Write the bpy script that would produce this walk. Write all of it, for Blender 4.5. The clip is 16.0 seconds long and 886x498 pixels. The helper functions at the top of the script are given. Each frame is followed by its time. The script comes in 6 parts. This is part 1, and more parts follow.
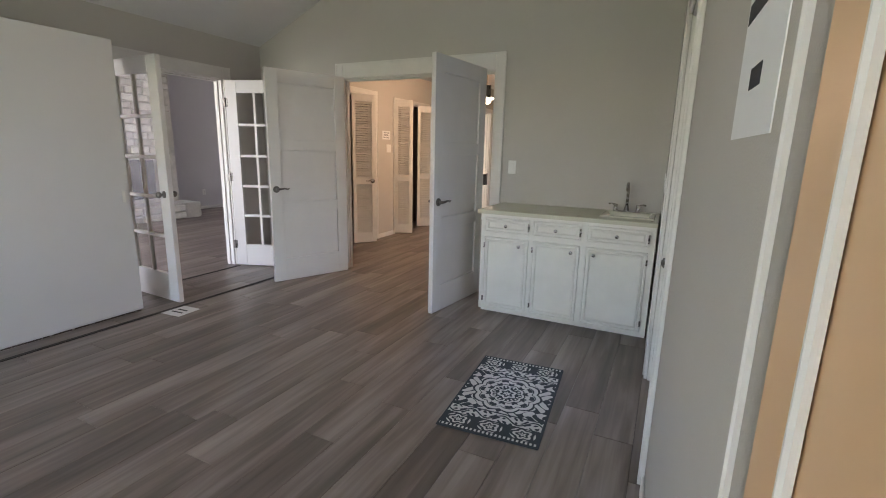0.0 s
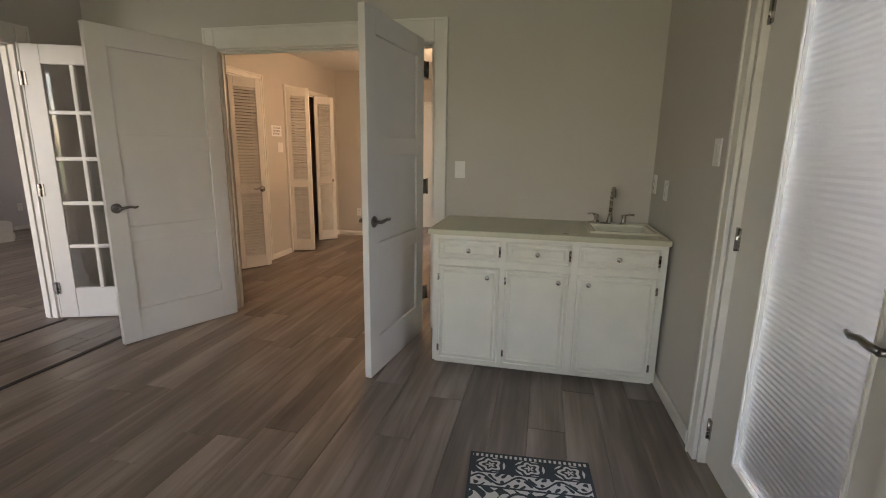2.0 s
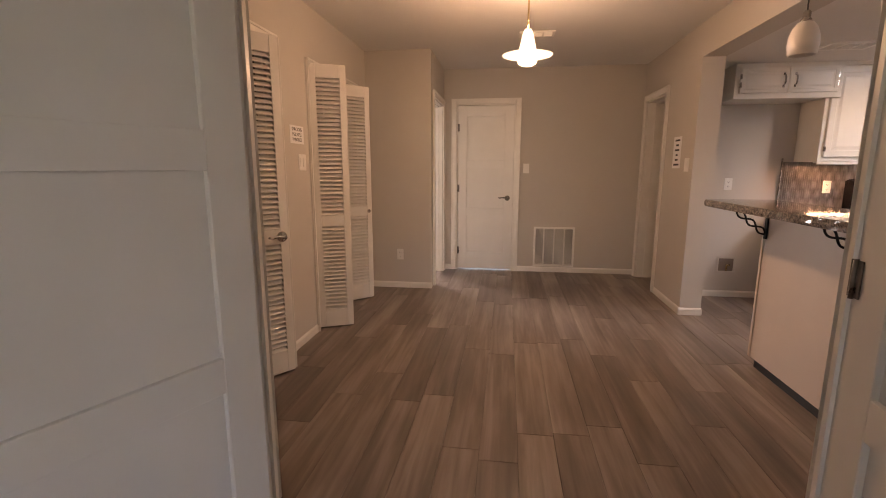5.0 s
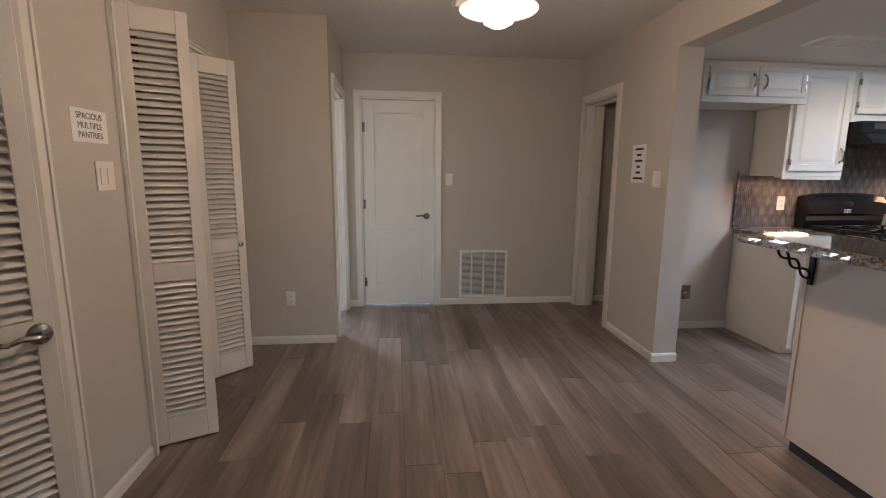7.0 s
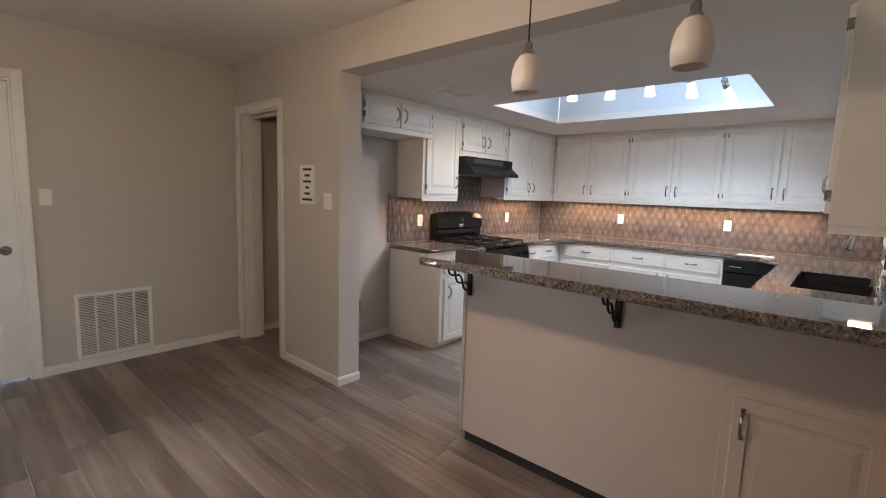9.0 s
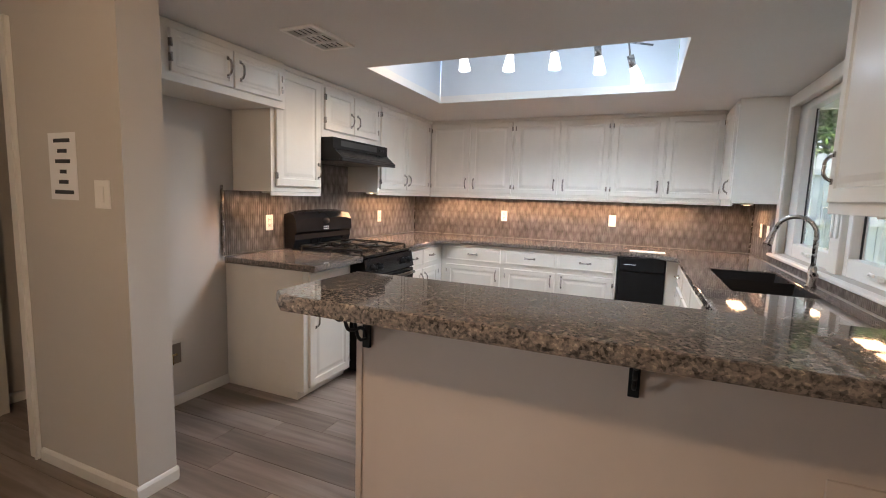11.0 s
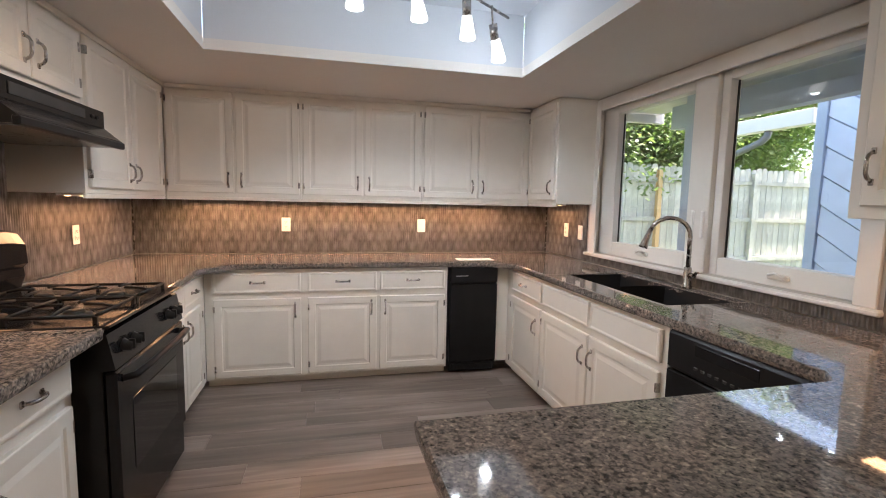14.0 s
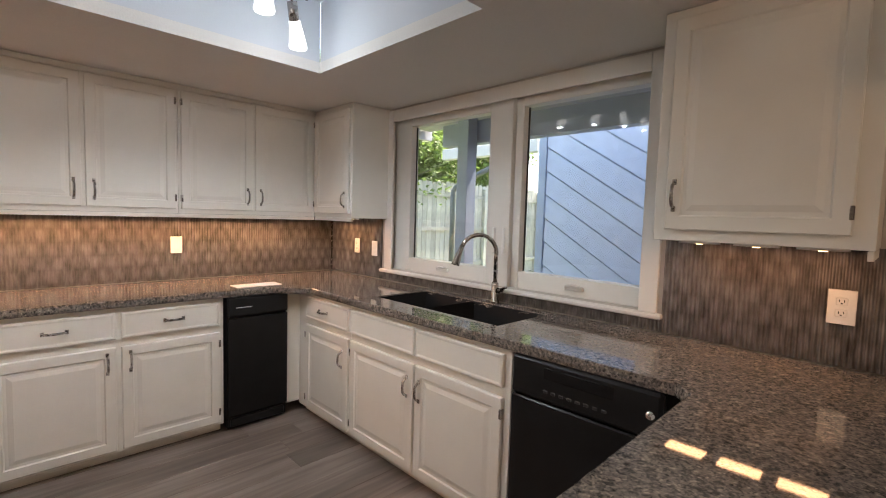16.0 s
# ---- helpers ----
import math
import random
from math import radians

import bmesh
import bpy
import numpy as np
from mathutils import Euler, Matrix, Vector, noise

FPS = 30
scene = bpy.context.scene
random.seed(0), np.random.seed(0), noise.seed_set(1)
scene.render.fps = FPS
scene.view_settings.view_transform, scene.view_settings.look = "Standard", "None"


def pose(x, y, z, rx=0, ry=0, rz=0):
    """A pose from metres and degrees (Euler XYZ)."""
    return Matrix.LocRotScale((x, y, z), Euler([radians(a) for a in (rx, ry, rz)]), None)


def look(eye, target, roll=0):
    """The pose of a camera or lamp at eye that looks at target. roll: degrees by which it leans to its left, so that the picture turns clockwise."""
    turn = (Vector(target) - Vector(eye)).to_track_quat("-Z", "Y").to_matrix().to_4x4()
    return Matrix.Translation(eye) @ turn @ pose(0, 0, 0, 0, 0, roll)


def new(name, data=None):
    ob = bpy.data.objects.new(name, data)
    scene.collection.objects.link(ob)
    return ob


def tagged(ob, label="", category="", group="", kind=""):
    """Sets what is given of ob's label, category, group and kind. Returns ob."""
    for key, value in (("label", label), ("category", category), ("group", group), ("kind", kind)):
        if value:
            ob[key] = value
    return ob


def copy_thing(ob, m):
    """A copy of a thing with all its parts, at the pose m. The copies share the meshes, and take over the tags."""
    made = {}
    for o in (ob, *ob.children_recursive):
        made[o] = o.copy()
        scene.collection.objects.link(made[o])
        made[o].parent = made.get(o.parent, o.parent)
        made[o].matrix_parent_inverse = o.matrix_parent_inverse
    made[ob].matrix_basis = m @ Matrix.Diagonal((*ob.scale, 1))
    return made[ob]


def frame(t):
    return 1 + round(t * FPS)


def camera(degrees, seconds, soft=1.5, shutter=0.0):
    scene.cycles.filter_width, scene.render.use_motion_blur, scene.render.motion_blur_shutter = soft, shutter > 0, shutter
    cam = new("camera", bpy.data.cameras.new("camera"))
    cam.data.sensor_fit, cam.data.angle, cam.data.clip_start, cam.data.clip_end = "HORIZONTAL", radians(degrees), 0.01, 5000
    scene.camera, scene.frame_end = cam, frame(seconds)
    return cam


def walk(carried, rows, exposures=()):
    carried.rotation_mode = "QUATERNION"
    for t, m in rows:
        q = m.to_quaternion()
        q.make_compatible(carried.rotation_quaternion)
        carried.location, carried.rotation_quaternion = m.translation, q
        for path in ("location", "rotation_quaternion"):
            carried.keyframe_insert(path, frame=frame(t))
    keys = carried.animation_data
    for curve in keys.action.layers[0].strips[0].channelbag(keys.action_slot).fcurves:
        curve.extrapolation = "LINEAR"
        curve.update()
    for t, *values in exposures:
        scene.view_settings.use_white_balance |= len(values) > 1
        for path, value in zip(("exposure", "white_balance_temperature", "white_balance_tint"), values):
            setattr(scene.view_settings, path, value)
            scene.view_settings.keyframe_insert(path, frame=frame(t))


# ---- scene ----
cam = camera(88.1, 16.0, soft=1.0)
PATH = [
    (0, (0.37, 0.192, 1.335), (-0.483, 1.951, 0.914), 1.3),
    (0.5, (0.26, 0.378, 1.331), (-0.568, 2.149, 0.908), 1.2),
    (1, (0.086, 0.543, 1.321), (-0.629, 2.36, 0.89), 1.1),
    (1.5, (-0.154, 0.741, 1.318), (-0.67, 2.625, 0.889), 0.4),
    (2, (-0.351, 1.055, 1.317), (-0.762, 2.968, 0.904), 0.9),
    (2.5, (-0.631, 1.408, 1.32), (-0.98, 3.34, 0.937), 0.6),
    (3, (-0.95, 1.766, 1.322), (-1.343, 3.696, 0.974), -0.4),
    (3.5, (-1.268, 2.082, 1.301), (-1.682, 4.009, 0.963), 0.0),
    (4, (-1.517, 2.433, 1.279), (-1.915, 4.361, 0.931), -0.1),
    (4.1, (-1.548, 2.544, 1.284), (-1.945, 4.472, 0.931), -0.1),
    (4.2, (-1.63, 2.585, 1.277), (-2.007, 4.519, 0.93), 0.0),
    (6.3, (-2.241, 3.932, 1.373), (-2.366, 5.896, 1.017), -0.2),
    (6.5, (-2.304, 4.016, 1.367), (-2.355, 5.984, 1.015), -0.0),
    (7, (-2.346, 4.22, 1.373), (-2.142, 6.182, 1.042), 0.5),
    (7.5, (-2.336, 4.37, 1.392), (-1.76, 6.262, 1.089), 1.5),
    (8, (-2.355, 4.492, 1.407), (-1.38, 6.22, 1.161), 1.9),
    (8.5, (-2.374, 4.558, 1.425), (-1.099, 6.08, 1.185), 2.0),
    (9, (-2.372, 4.601, 1.426), (-0.885, 5.916, 1.18), 1.9),
    (9.5, (-2.318, 4.707, 1.41), (-0.707, 5.865, 1.156), 2.2),
    (9.7, (-2.257, 4.792, 1.411), (-0.603, 5.887, 1.154), 2.2),
    (11.8, (-1.306, 5.687, 1.358), (0.586, 6.302, 1.155), 1.3),
    (12, (-1.228, 5.787, 1.374), (0.681, 6.351, 1.177), 1.2),
    (12.5, (-1.008, 5.98, 1.353), (0.947, 6.359, 1.169), 1.4),
    (12.8, (-0.889, 6.086, 1.366), (1.09, 6.314, 1.185), 1.4),
    (13, (-0.821, 6.154, 1.374), (1.167, 6.268, 1.188), 1.2),
    (13.5, (-0.703, 6.311, 1.382), (1.281, 6.14, 1.197), 1.0),
    (14, (-0.655, 6.382, 1.375), (1.279, 5.915, 1.174), 1.2),
    (14.5, (-0.61, 6.381, 1.375), (1.232, 5.627, 1.18), 1.9),
    (15, (-0.443, 6.386, 1.375), (1.271, 5.368, 1.211), 2.5),
    (15.5, (-0.267, 6.411, 1.395), (1.296, 5.171, 1.251), 2.3),
    (16, (-0.149, 6.518, 1.414), (1.271, 5.117, 1.274), 1.7),
]
walk(cam, [(t, look(eye, target, roll)) for t, eye, target, roll in PATH],
     [(0, 3.42, 6500, 15), (1.5, 3.2, 7000, 14), (2.5, 2.97, 8000, 17), (3.5, 2.86, 8500, 22), (4.2, 2.86, 8300, 29), (6.5, 2.75, 5900, 14), (7.5, 2.7, 5400, 8), (9, 2.8, 5700, 9), (12.5, 2.82, 6500, 12), (14.5, 2.34, 6900, 15), (16, 2.25, 7100, 15)])

# ---- light ----
world = bpy.data.worlds.new("sky")
scene.world = world
world.use_nodes = True
_wn = world.node_tree
_sky = _wn.nodes.new("ShaderNodeTexSky")
_sky.sky_type, _sky.sun_disc = "NISHITA", False
_sky.sun_elevation, _sky.sun_rotation = radians(59), radians(171)
_wn.links.new(_sky.outputs[0], _wn.nodes["Background"].inputs[0])
_wn.nodes["Background"].inputs[1].default_value = 0.15


def lamp(kind, name, m, power, colour, size=0.1, size_y=None, angle=None):
    data = bpy.data.lights.new(name, kind)
    data.energy, data.color = power, colour
    if kind == "AREA":
        data.shape, data.size, data.size_y = "RECTANGLE", size, size_y or size
    elif kind == "SUN":
        data.angle = angle
    else:
        data.shadow_soft_size = size
    if kind == "SPOT":
        data.spot_size, data.spot_blend = angle, 0.5
    ob = new(name, data)
    ob.matrix_world = m
    return ob


WARM, LED, DAY = (1.0, 0.72, 0.47), (0.76, 0.89, 1.0), (1.0, 0.98, 0.96)
lamp("SUN", "sun", look((0, 0, 0), (0.08, 0.5, -0.85)), 5.0, (1.0, 0.95, 0.86), angle=radians(0.5))
# added area lamp behind the view, at an assumed south opening
lamp("AREA", "daylight_fill_unseen_south", look((-1.9, -2.9, 1.5), (-1.9, 3, 1.2)), 2.2, (0.92, 1.0, 0.93), 2.6, 1.3)
lamp("AREA", "daylight_glass_door", look((0.62, 2.5, 1.1), (-3, 2.5, 0.6)), 0.8, (0.78, 0.84, 1.0), 0.9, 1.9)
# added lamp brightens the living room from a window that is only assumed
lamp("AREA", "daylight_fill_living_room", look((-6.2, -0.9, 1.5), (-6.2, 5, 1.2)), 16, (0.95, 0.93, 1.0), 2.6, 1.6)
lamp("AREA", "daylight_bedroom", look((-4.9, 10.9, 1.5), (-4.0, 8.3, 1.0)), 22, DAY, 1.2, 1.3)
lamp("POINT", "hall_pendant_bulb", pose(-1.93, 6.15, 1.985), 5.6, (1.0, 0.66, 0.40), 0.06)
HEADS = [(1.23, 6.79, 0.0, 0), (1.55, 6.58, 0.0, 1), (1.65, 6.28, 0.0, 1), (1.70, 5.96, 0.0, 1), (1.83, 5.67, 0.02, 1), (2.02, 5.42, 0.06, 1)]
for _x, _y, _drop, _cool in HEADS:
    lamp("POINT", "track_bulb", pose(_x, _y, 2.285 - _drop), 0.40, LED if _cool else WARM, 0.025)
    lamp("SPOT", "track_beam", pose(_x, _y, 2.27 - _drop), 3.3, LED if _cool else WARM, 0.025, angle=radians(155))
LEDS = [(0.92, 7.72, 0.34, 0), (2.5, 7.72, 0.9, 0), (3.30, 6.2, 2.7, 1), (3.0, 4.5, 0.3, 0), (0.43, 4.52, 0.14, 0), (0.24, 4.52, 0.14, 0), (0.05, 4.52, 0.14, 0)]
for _x, _y, _len, _along in LEDS:
    lamp("AREA", "under_cabinet_light", pose(_x, _y, 1.335, 0, 0, 90 * _along), (0.75 if _x < 0.5 else 1.5) * _len, (1.0, 0.53, 0.27), _len, 0.08 if _x < 0.5 else 0.11)


# ---- materials ----
def mat(name, colour, rough=0.5, metal=0.0, vary=0.06, scale=6.0, bump=0.0, bump_scale=120.0, fine=0.0, coat=0.0, random=0.0):
    """A painted, plastic or metal surface: broad stains, fine grain, a little relief."""
    m = bpy.data.materials.new(name)
    m.use_nodes = True
    t = m.node_tree
    n, k = t.nodes, t.links
    b = n["Principled BSDF"]
    b.inputs["Roughness"].default_value, b.inputs["Metallic"].default_value = rough, metal
    b.inputs["Coat Weight"].default_value = coat
    co = n.new("ShaderNodeTexCoord").outputs["Object"]
    broad = n.new("ShaderNodeTexNoise")
    broad.inputs["Scale"].default_value, broad.inputs["Detail"].default_value = scale, 5
    k.new(co, broad.inputs["Vector"])
    ramp = n.new("ShaderNodeMapRange")
    ramp.inputs["From Min"].default_value, ramp.inputs["From Max"].default_value = 0.3, 0.7
    ramp.inputs["To Min"].default_value, ramp.inputs["To Max"].default_value = 1 - vary, 1 + vary
    k.new(broad.outputs["Fac"], ramp.inputs["Value"])
    hsv = n.new("ShaderNodeHueSaturation")
    hsv.inputs["Color"].default_value = (*colour, 1)
    value = ramp.outputs[0]
    if fine or bump:
        grain = n.new("ShaderNodeTexNoise")
        grain.inputs["Scale"].default_value, grain.inputs["Detail"].default_value = bump_scale, 3
        k.new(co, grain.inputs["Vector"])
    if fine:
        f = n.new("ShaderNodeMapRange")
        f.inputs["From Min"].default_value, f.inputs["From Max"].default_value = 0.3, 0.7
        f.inputs["To Min"].default_value, f.inputs["To Max"].default_value = 1 - fine, 1 + fine
        k.new(grain.outputs["Fac"], f.inputs["Value"])
        mul = n.new("ShaderNodeMath")
        mul.operation = "MULTIPLY"
        k.new(value, mul.inputs[0]), k.new(f.outputs[0], mul.inputs[1])
        value = mul.outputs[0]
    if random:
        info = n.new("ShaderNodeObjectInfo")
        r = n.new("ShaderNodeMapRange")
        r.inputs["To Min"].default_value, r.inputs["To Max"].default_value = 1 - random, 1 + random
        k.new(info.outputs["Random"], r.inputs["Value"])
        mul = n.new("ShaderNodeMath")
        mul.operation = "MULTIPLY"
        k.new(value, mul.inputs[0]), k.new(r.outputs[0], mul.inputs[1])
        value = mul.outputs[0]
    k.new(value, hsv.inputs["Value"])
    k.new(hsv.outputs[0], b.inputs["Base Color"])
    rr = n.new("ShaderNodeMapRange")
    rr.inputs["From Min"].default_value, rr.inputs["From Max"].default_value = 0.3, 0.7
    rr.inputs["To Min"].default_value, rr.inputs["To Max"].default_value = rough * 0.85, min(1, rough * 1.15)
    k.new(broad.outputs["Fac"], rr.inputs["Value"]), k.new(rr.outputs[0], b.inputs["Roughness"])
    if bump:
        bp = n.new("ShaderNodeBump")
        bp.inputs["Strength"].default_value, bp.inputs["Distance"].default_value = bump, 0.002
        k.new(grain.outputs["Fac"], bp.inputs["Height"]), k.new(bp.outputs[0], b.inputs["Normal"])
    return m


def glow(name, colour, strength):
    m = bpy.data.materials.new(name)
    m.use_nodes = True
    b = m.node_tree.nodes["Principled BSDF"]
    b.inputs["Base Color"].default_value = (0.8, 0.8, 0.8, 1)
    b.inputs["Emission Color"].default_value = (*colour, 1)
    b.inputs["Emission Strength"].default_value = strength
    b.inputs["Roughness"].default_value = 0.3
    return m


def clear(name, tint=(1, 1, 1), rough=0.0, bump=0.0, scale=90.0):
    m = bpy.data.materials.new(name)
    m.use_nodes = True
    t = m.node_tree
    b = t.nodes["Principled BSDF"]
    b.inputs["Base Color"].default_value = (*tint, 1)
    b.inputs["Transmission Weight"].default_value, b.inputs["Roughness"].default_value, b.inputs["IOR"].default_value = 1.0, rough, 1.45
    return m


def plank_mat(name):
    m = bpy.data.materials.new(name)
    m.use_nodes = True
    t = m.node_tree
    n, k = t.nodes, t.links
    b = n["Principled BSDF"]
    geo = n.new("ShaderNodeNewGeometry")
    info = n.new("ShaderNodeObjectInfo")
    rnd = n.new("ShaderNodeMath")
    rnd.operation = "ADD"
    k.new(info.outputs["Random"], rnd.inputs[0]), k.new(geo.outputs["Random Per Island"], rnd.inputs[1])
    fr = n.new("ShaderNodeMath")
    fr.operation = "FRACT"
    k.new(rnd.outputs[0], fr.inputs[0])
    off = n.new("ShaderNodeVectorMath")
    off.operation = "SCALE"
    off.inputs[0].default_value = (17.0, 31.0, 5.0)
    k.new(fr.outputs[0], off.inputs["Scale"])
    add = n.new("ShaderNodeVectorMath")
    k.new(geo.outputs["Position"], add.inputs[0]), k.new(off.outputs[0], add.inputs[1])
    mp = n.new("ShaderNodeMapping")
    mp.inputs["Scale"].default_value = (24.0, 1.3, 1.0)
    k.new(add.outputs[0], mp.inputs["Vector"])
    grain = n.new("ShaderNodeTexNoise")
    grain.inputs["Scale"].default_value, grain.inputs["Detail"].default_value, grain.inputs["Distortion"].default_value = 1.0, 8, 0.6
    k.new(mp.outputs[0], grain.inputs["Vector"])
    mp2 = n.new("ShaderNodeMapping")
    mp2.inputs["Scale"].default_value = (5.0, 0.8, 1.0)
    k.new(add.outputs[0], mp2.inputs["Vector"])
    cloud = n.new("ShaderNodeTexNoise")
    cloud.inputs["Scale"].default_value, cloud.inputs["Detail"].default_value = 1.0, 4
    k.new(mp2.outputs[0], cloud.inputs["Vector"])
    s1 = n.new("ShaderNodeMath")
    s1.operation = "MULTIPLY_ADD"
    s1.inputs[1].default_value = 0.50
    k.new(grain.outputs["Fac"], s1.inputs[0])
    s2 = n.new("ShaderNodeMath")
    s2.operation = "MULTIPLY_ADD"
    s2.inputs[1].default_value = 0.85
    k.new(cloud.outputs["Fac"], s2.inputs[0]), k.new(s1.outputs[0], s2.inputs[2])
    s3 = n.new("ShaderNodeMath")
    s3.operation = "MULTIPLY_ADD"
    s3.inputs[1].default_value = 0.17
    k.new(fr.outputs[0], s3.inputs[0]), k.new(s2.outputs[0], s3.inputs[2])
    s1.inputs[2].default_value = -0.215
    ramp = n.new("ShaderNodeValToRGB")
    e = ramp.color_ramp.elements
    e[0].position, e[0].color = 0.18, (0.052, 0.041, 0.035, 1)
    e[1].position, e[1].color = 0.86, (0.38, 0.32, 0.285, 1)
    mid = e.new(0.5)
    mid.color = (0.170, 0.135, 0.116, 1)
    k.new(s3.outputs[0], ramp.inputs[0]), k.new(ramp.outputs[0], b.inputs["Base Color"])
    b.inputs["Roughness"].default_value = 0.36
    bp = n.new("ShaderNodeBump")
    bp.inputs["Strength"].default_value, bp.inputs["Distance"].default_value = 0.25, 0.002
    k.new(grain.outputs["Fac"], bp.inputs["Height"]), k.new(bp.outputs[0], b.inputs["Normal"])
    return m


def granite_mat():
    m = bpy.data.materials.new("granite")
    m.use_nodes = True
    t = m.node_tree
    n, k = t.nodes, t.links
    b = n["Principled BSDF"]
    co = n.new("ShaderNodeTexCoord").outputs["Object"]
    a = n.new("ShaderNodeTexNoise")
    a.inputs["Scale"].default_value, a.inputs["Detail"].default_value, a.inputs["Distortion"].default_value = 75, 6, 0.5
    k.new(co, a.inputs["Vector"])
    v = n.new("ShaderNodeTexVoronoi")
    v.inputs["Scale"].default_value = 165
    k.new(co, v.inputs["Vector"])
    bw = n.new("ShaderNodeRGBToBW")
    k.new(v.outputs["Color"], bw.inputs[0])
    mx = n.new("ShaderNodeMath")
    mx.operation = "MULTIPLY_ADD"
    mx.inputs[1].default_value = 0.40
    k.new(bw.outputs[0], mx.inputs[0]), k.new(a.outputs["Fac"], mx.inputs[2])
    ramp = n.new("ShaderNodeValToRGB")
    e = ramp.color_ramp.elements
    e[0].position, e[0].color = 0.44, (0.030, 0.028, 0.027, 1)
    e[1].position, e[1].color = 0.98, (0.36, 0.31, 0.26, 1)
    for p, c in ((0.60, (0.095, 0.085, 0.079, 1)), (0.72, (0.165, 0.145, 0.13, 1)), (0.86, (0.225, 0.19, 0.165, 1))):
        x = e.new(p)
        x.color = c
    k.new(mx.outputs[0], ramp.inputs[0]), k.new(ramp.outputs[0], b.inputs["Base Color"])
    b.inputs["Roughness"].default_value, b.inputs["Specular IOR Level"].default_value = 0.045, 0.6
    return m


def tin_mat():
    """Ribbed tin sheet with staggered rows of pale upright blooms over a mottled grey."""
    m = bpy.data.materials.new("ribbed_tin")
    m.use_nodes = True
    t = m.node_tree
    n, k = t.nodes, t.links
    b = n["Principled BSDF"]
    co = n.new("ShaderNodeTexCoord").outputs["Object"]
    sep = n.new("ShaderNodeSeparateXYZ")
    k.new(co, sep.inputs[0])

    def op(kind, *args):
        q = n.new("ShaderNodeMath")
        q.operation = kind
        for i, v in enumerate(args):
            if isinstance(v, (int, float)):
                q.inputs[i].default_value = v
            else:
                k.new(v, q.inputs[i])
        return q.outputs[0]

    def noise(scale, detail, stretch):
        mp = n.new("ShaderNodeMapping")
        mp.inputs["Scale"].default_value = stretch
        k.new(co, mp.inputs["Vector"])
        w = n.new("ShaderNodeTexNoise")
        w.inputs["Scale"].default_value, w.inputs["Detail"].default_value = scale, detail
        k.new(mp.outputs[0], w.inputs["Vector"])
        return w.outputs["Fac"]

    row = op("FLOOR", op("DIVIDE", sep.outputs["Z"], 0.085))
    shift = op("MULTIPLY", op("FRACT", op("MULTIPLY", row, 0.5)), 0.085)
    cx = op("COSINE", op("MULTIPLY", op("ADD", sep.outputs["X"], shift), 6.283 / 0.085))
    cz = op("SINE", op("MULTIPLY", op("FRACT", op("DIVIDE", sep.outputs["Z"], 0.085)), 3.1416))
    bloom = op("MULTIPLY", op("POWER", op("MULTIPLY_ADD", cx, 0.5, 0.5), 1.6), op("POWER", cz, 0.8))
    mott = op("MULTIPLY_ADD", noise(9.0, 5, (1.0, 1.0, 0.7)), 0.55, op("MULTIPLY", noise(70.0, 3, (1.0, 1.0, 0.25)), 0.45))
    tot = op("MULTIPLY_ADD", op("MULTIPLY", bloom, noise(6.0, 3, (1.0, 1.0, 1.0))), 0.34, op("SUBTRACT", mott, 0.10))
    ramp = n.new("ShaderNodeValToRGB")
    e = ramp.color_ramp.elements
    e[0].position, e[0].color = 0.26, (0.12, 0.108, 0.102, 1)
    e[1].position, e[1].color = 0.78, (0.42, 0.40, 0.385, 1)
    k.new(tot, ramp.inputs[0]), k.new(ramp.outputs[0], b.inputs["Base Color"])
    b.inputs["Metallic"].default_value, b.inputs["Roughness"].default_value = 0.6, 0.45
    return m


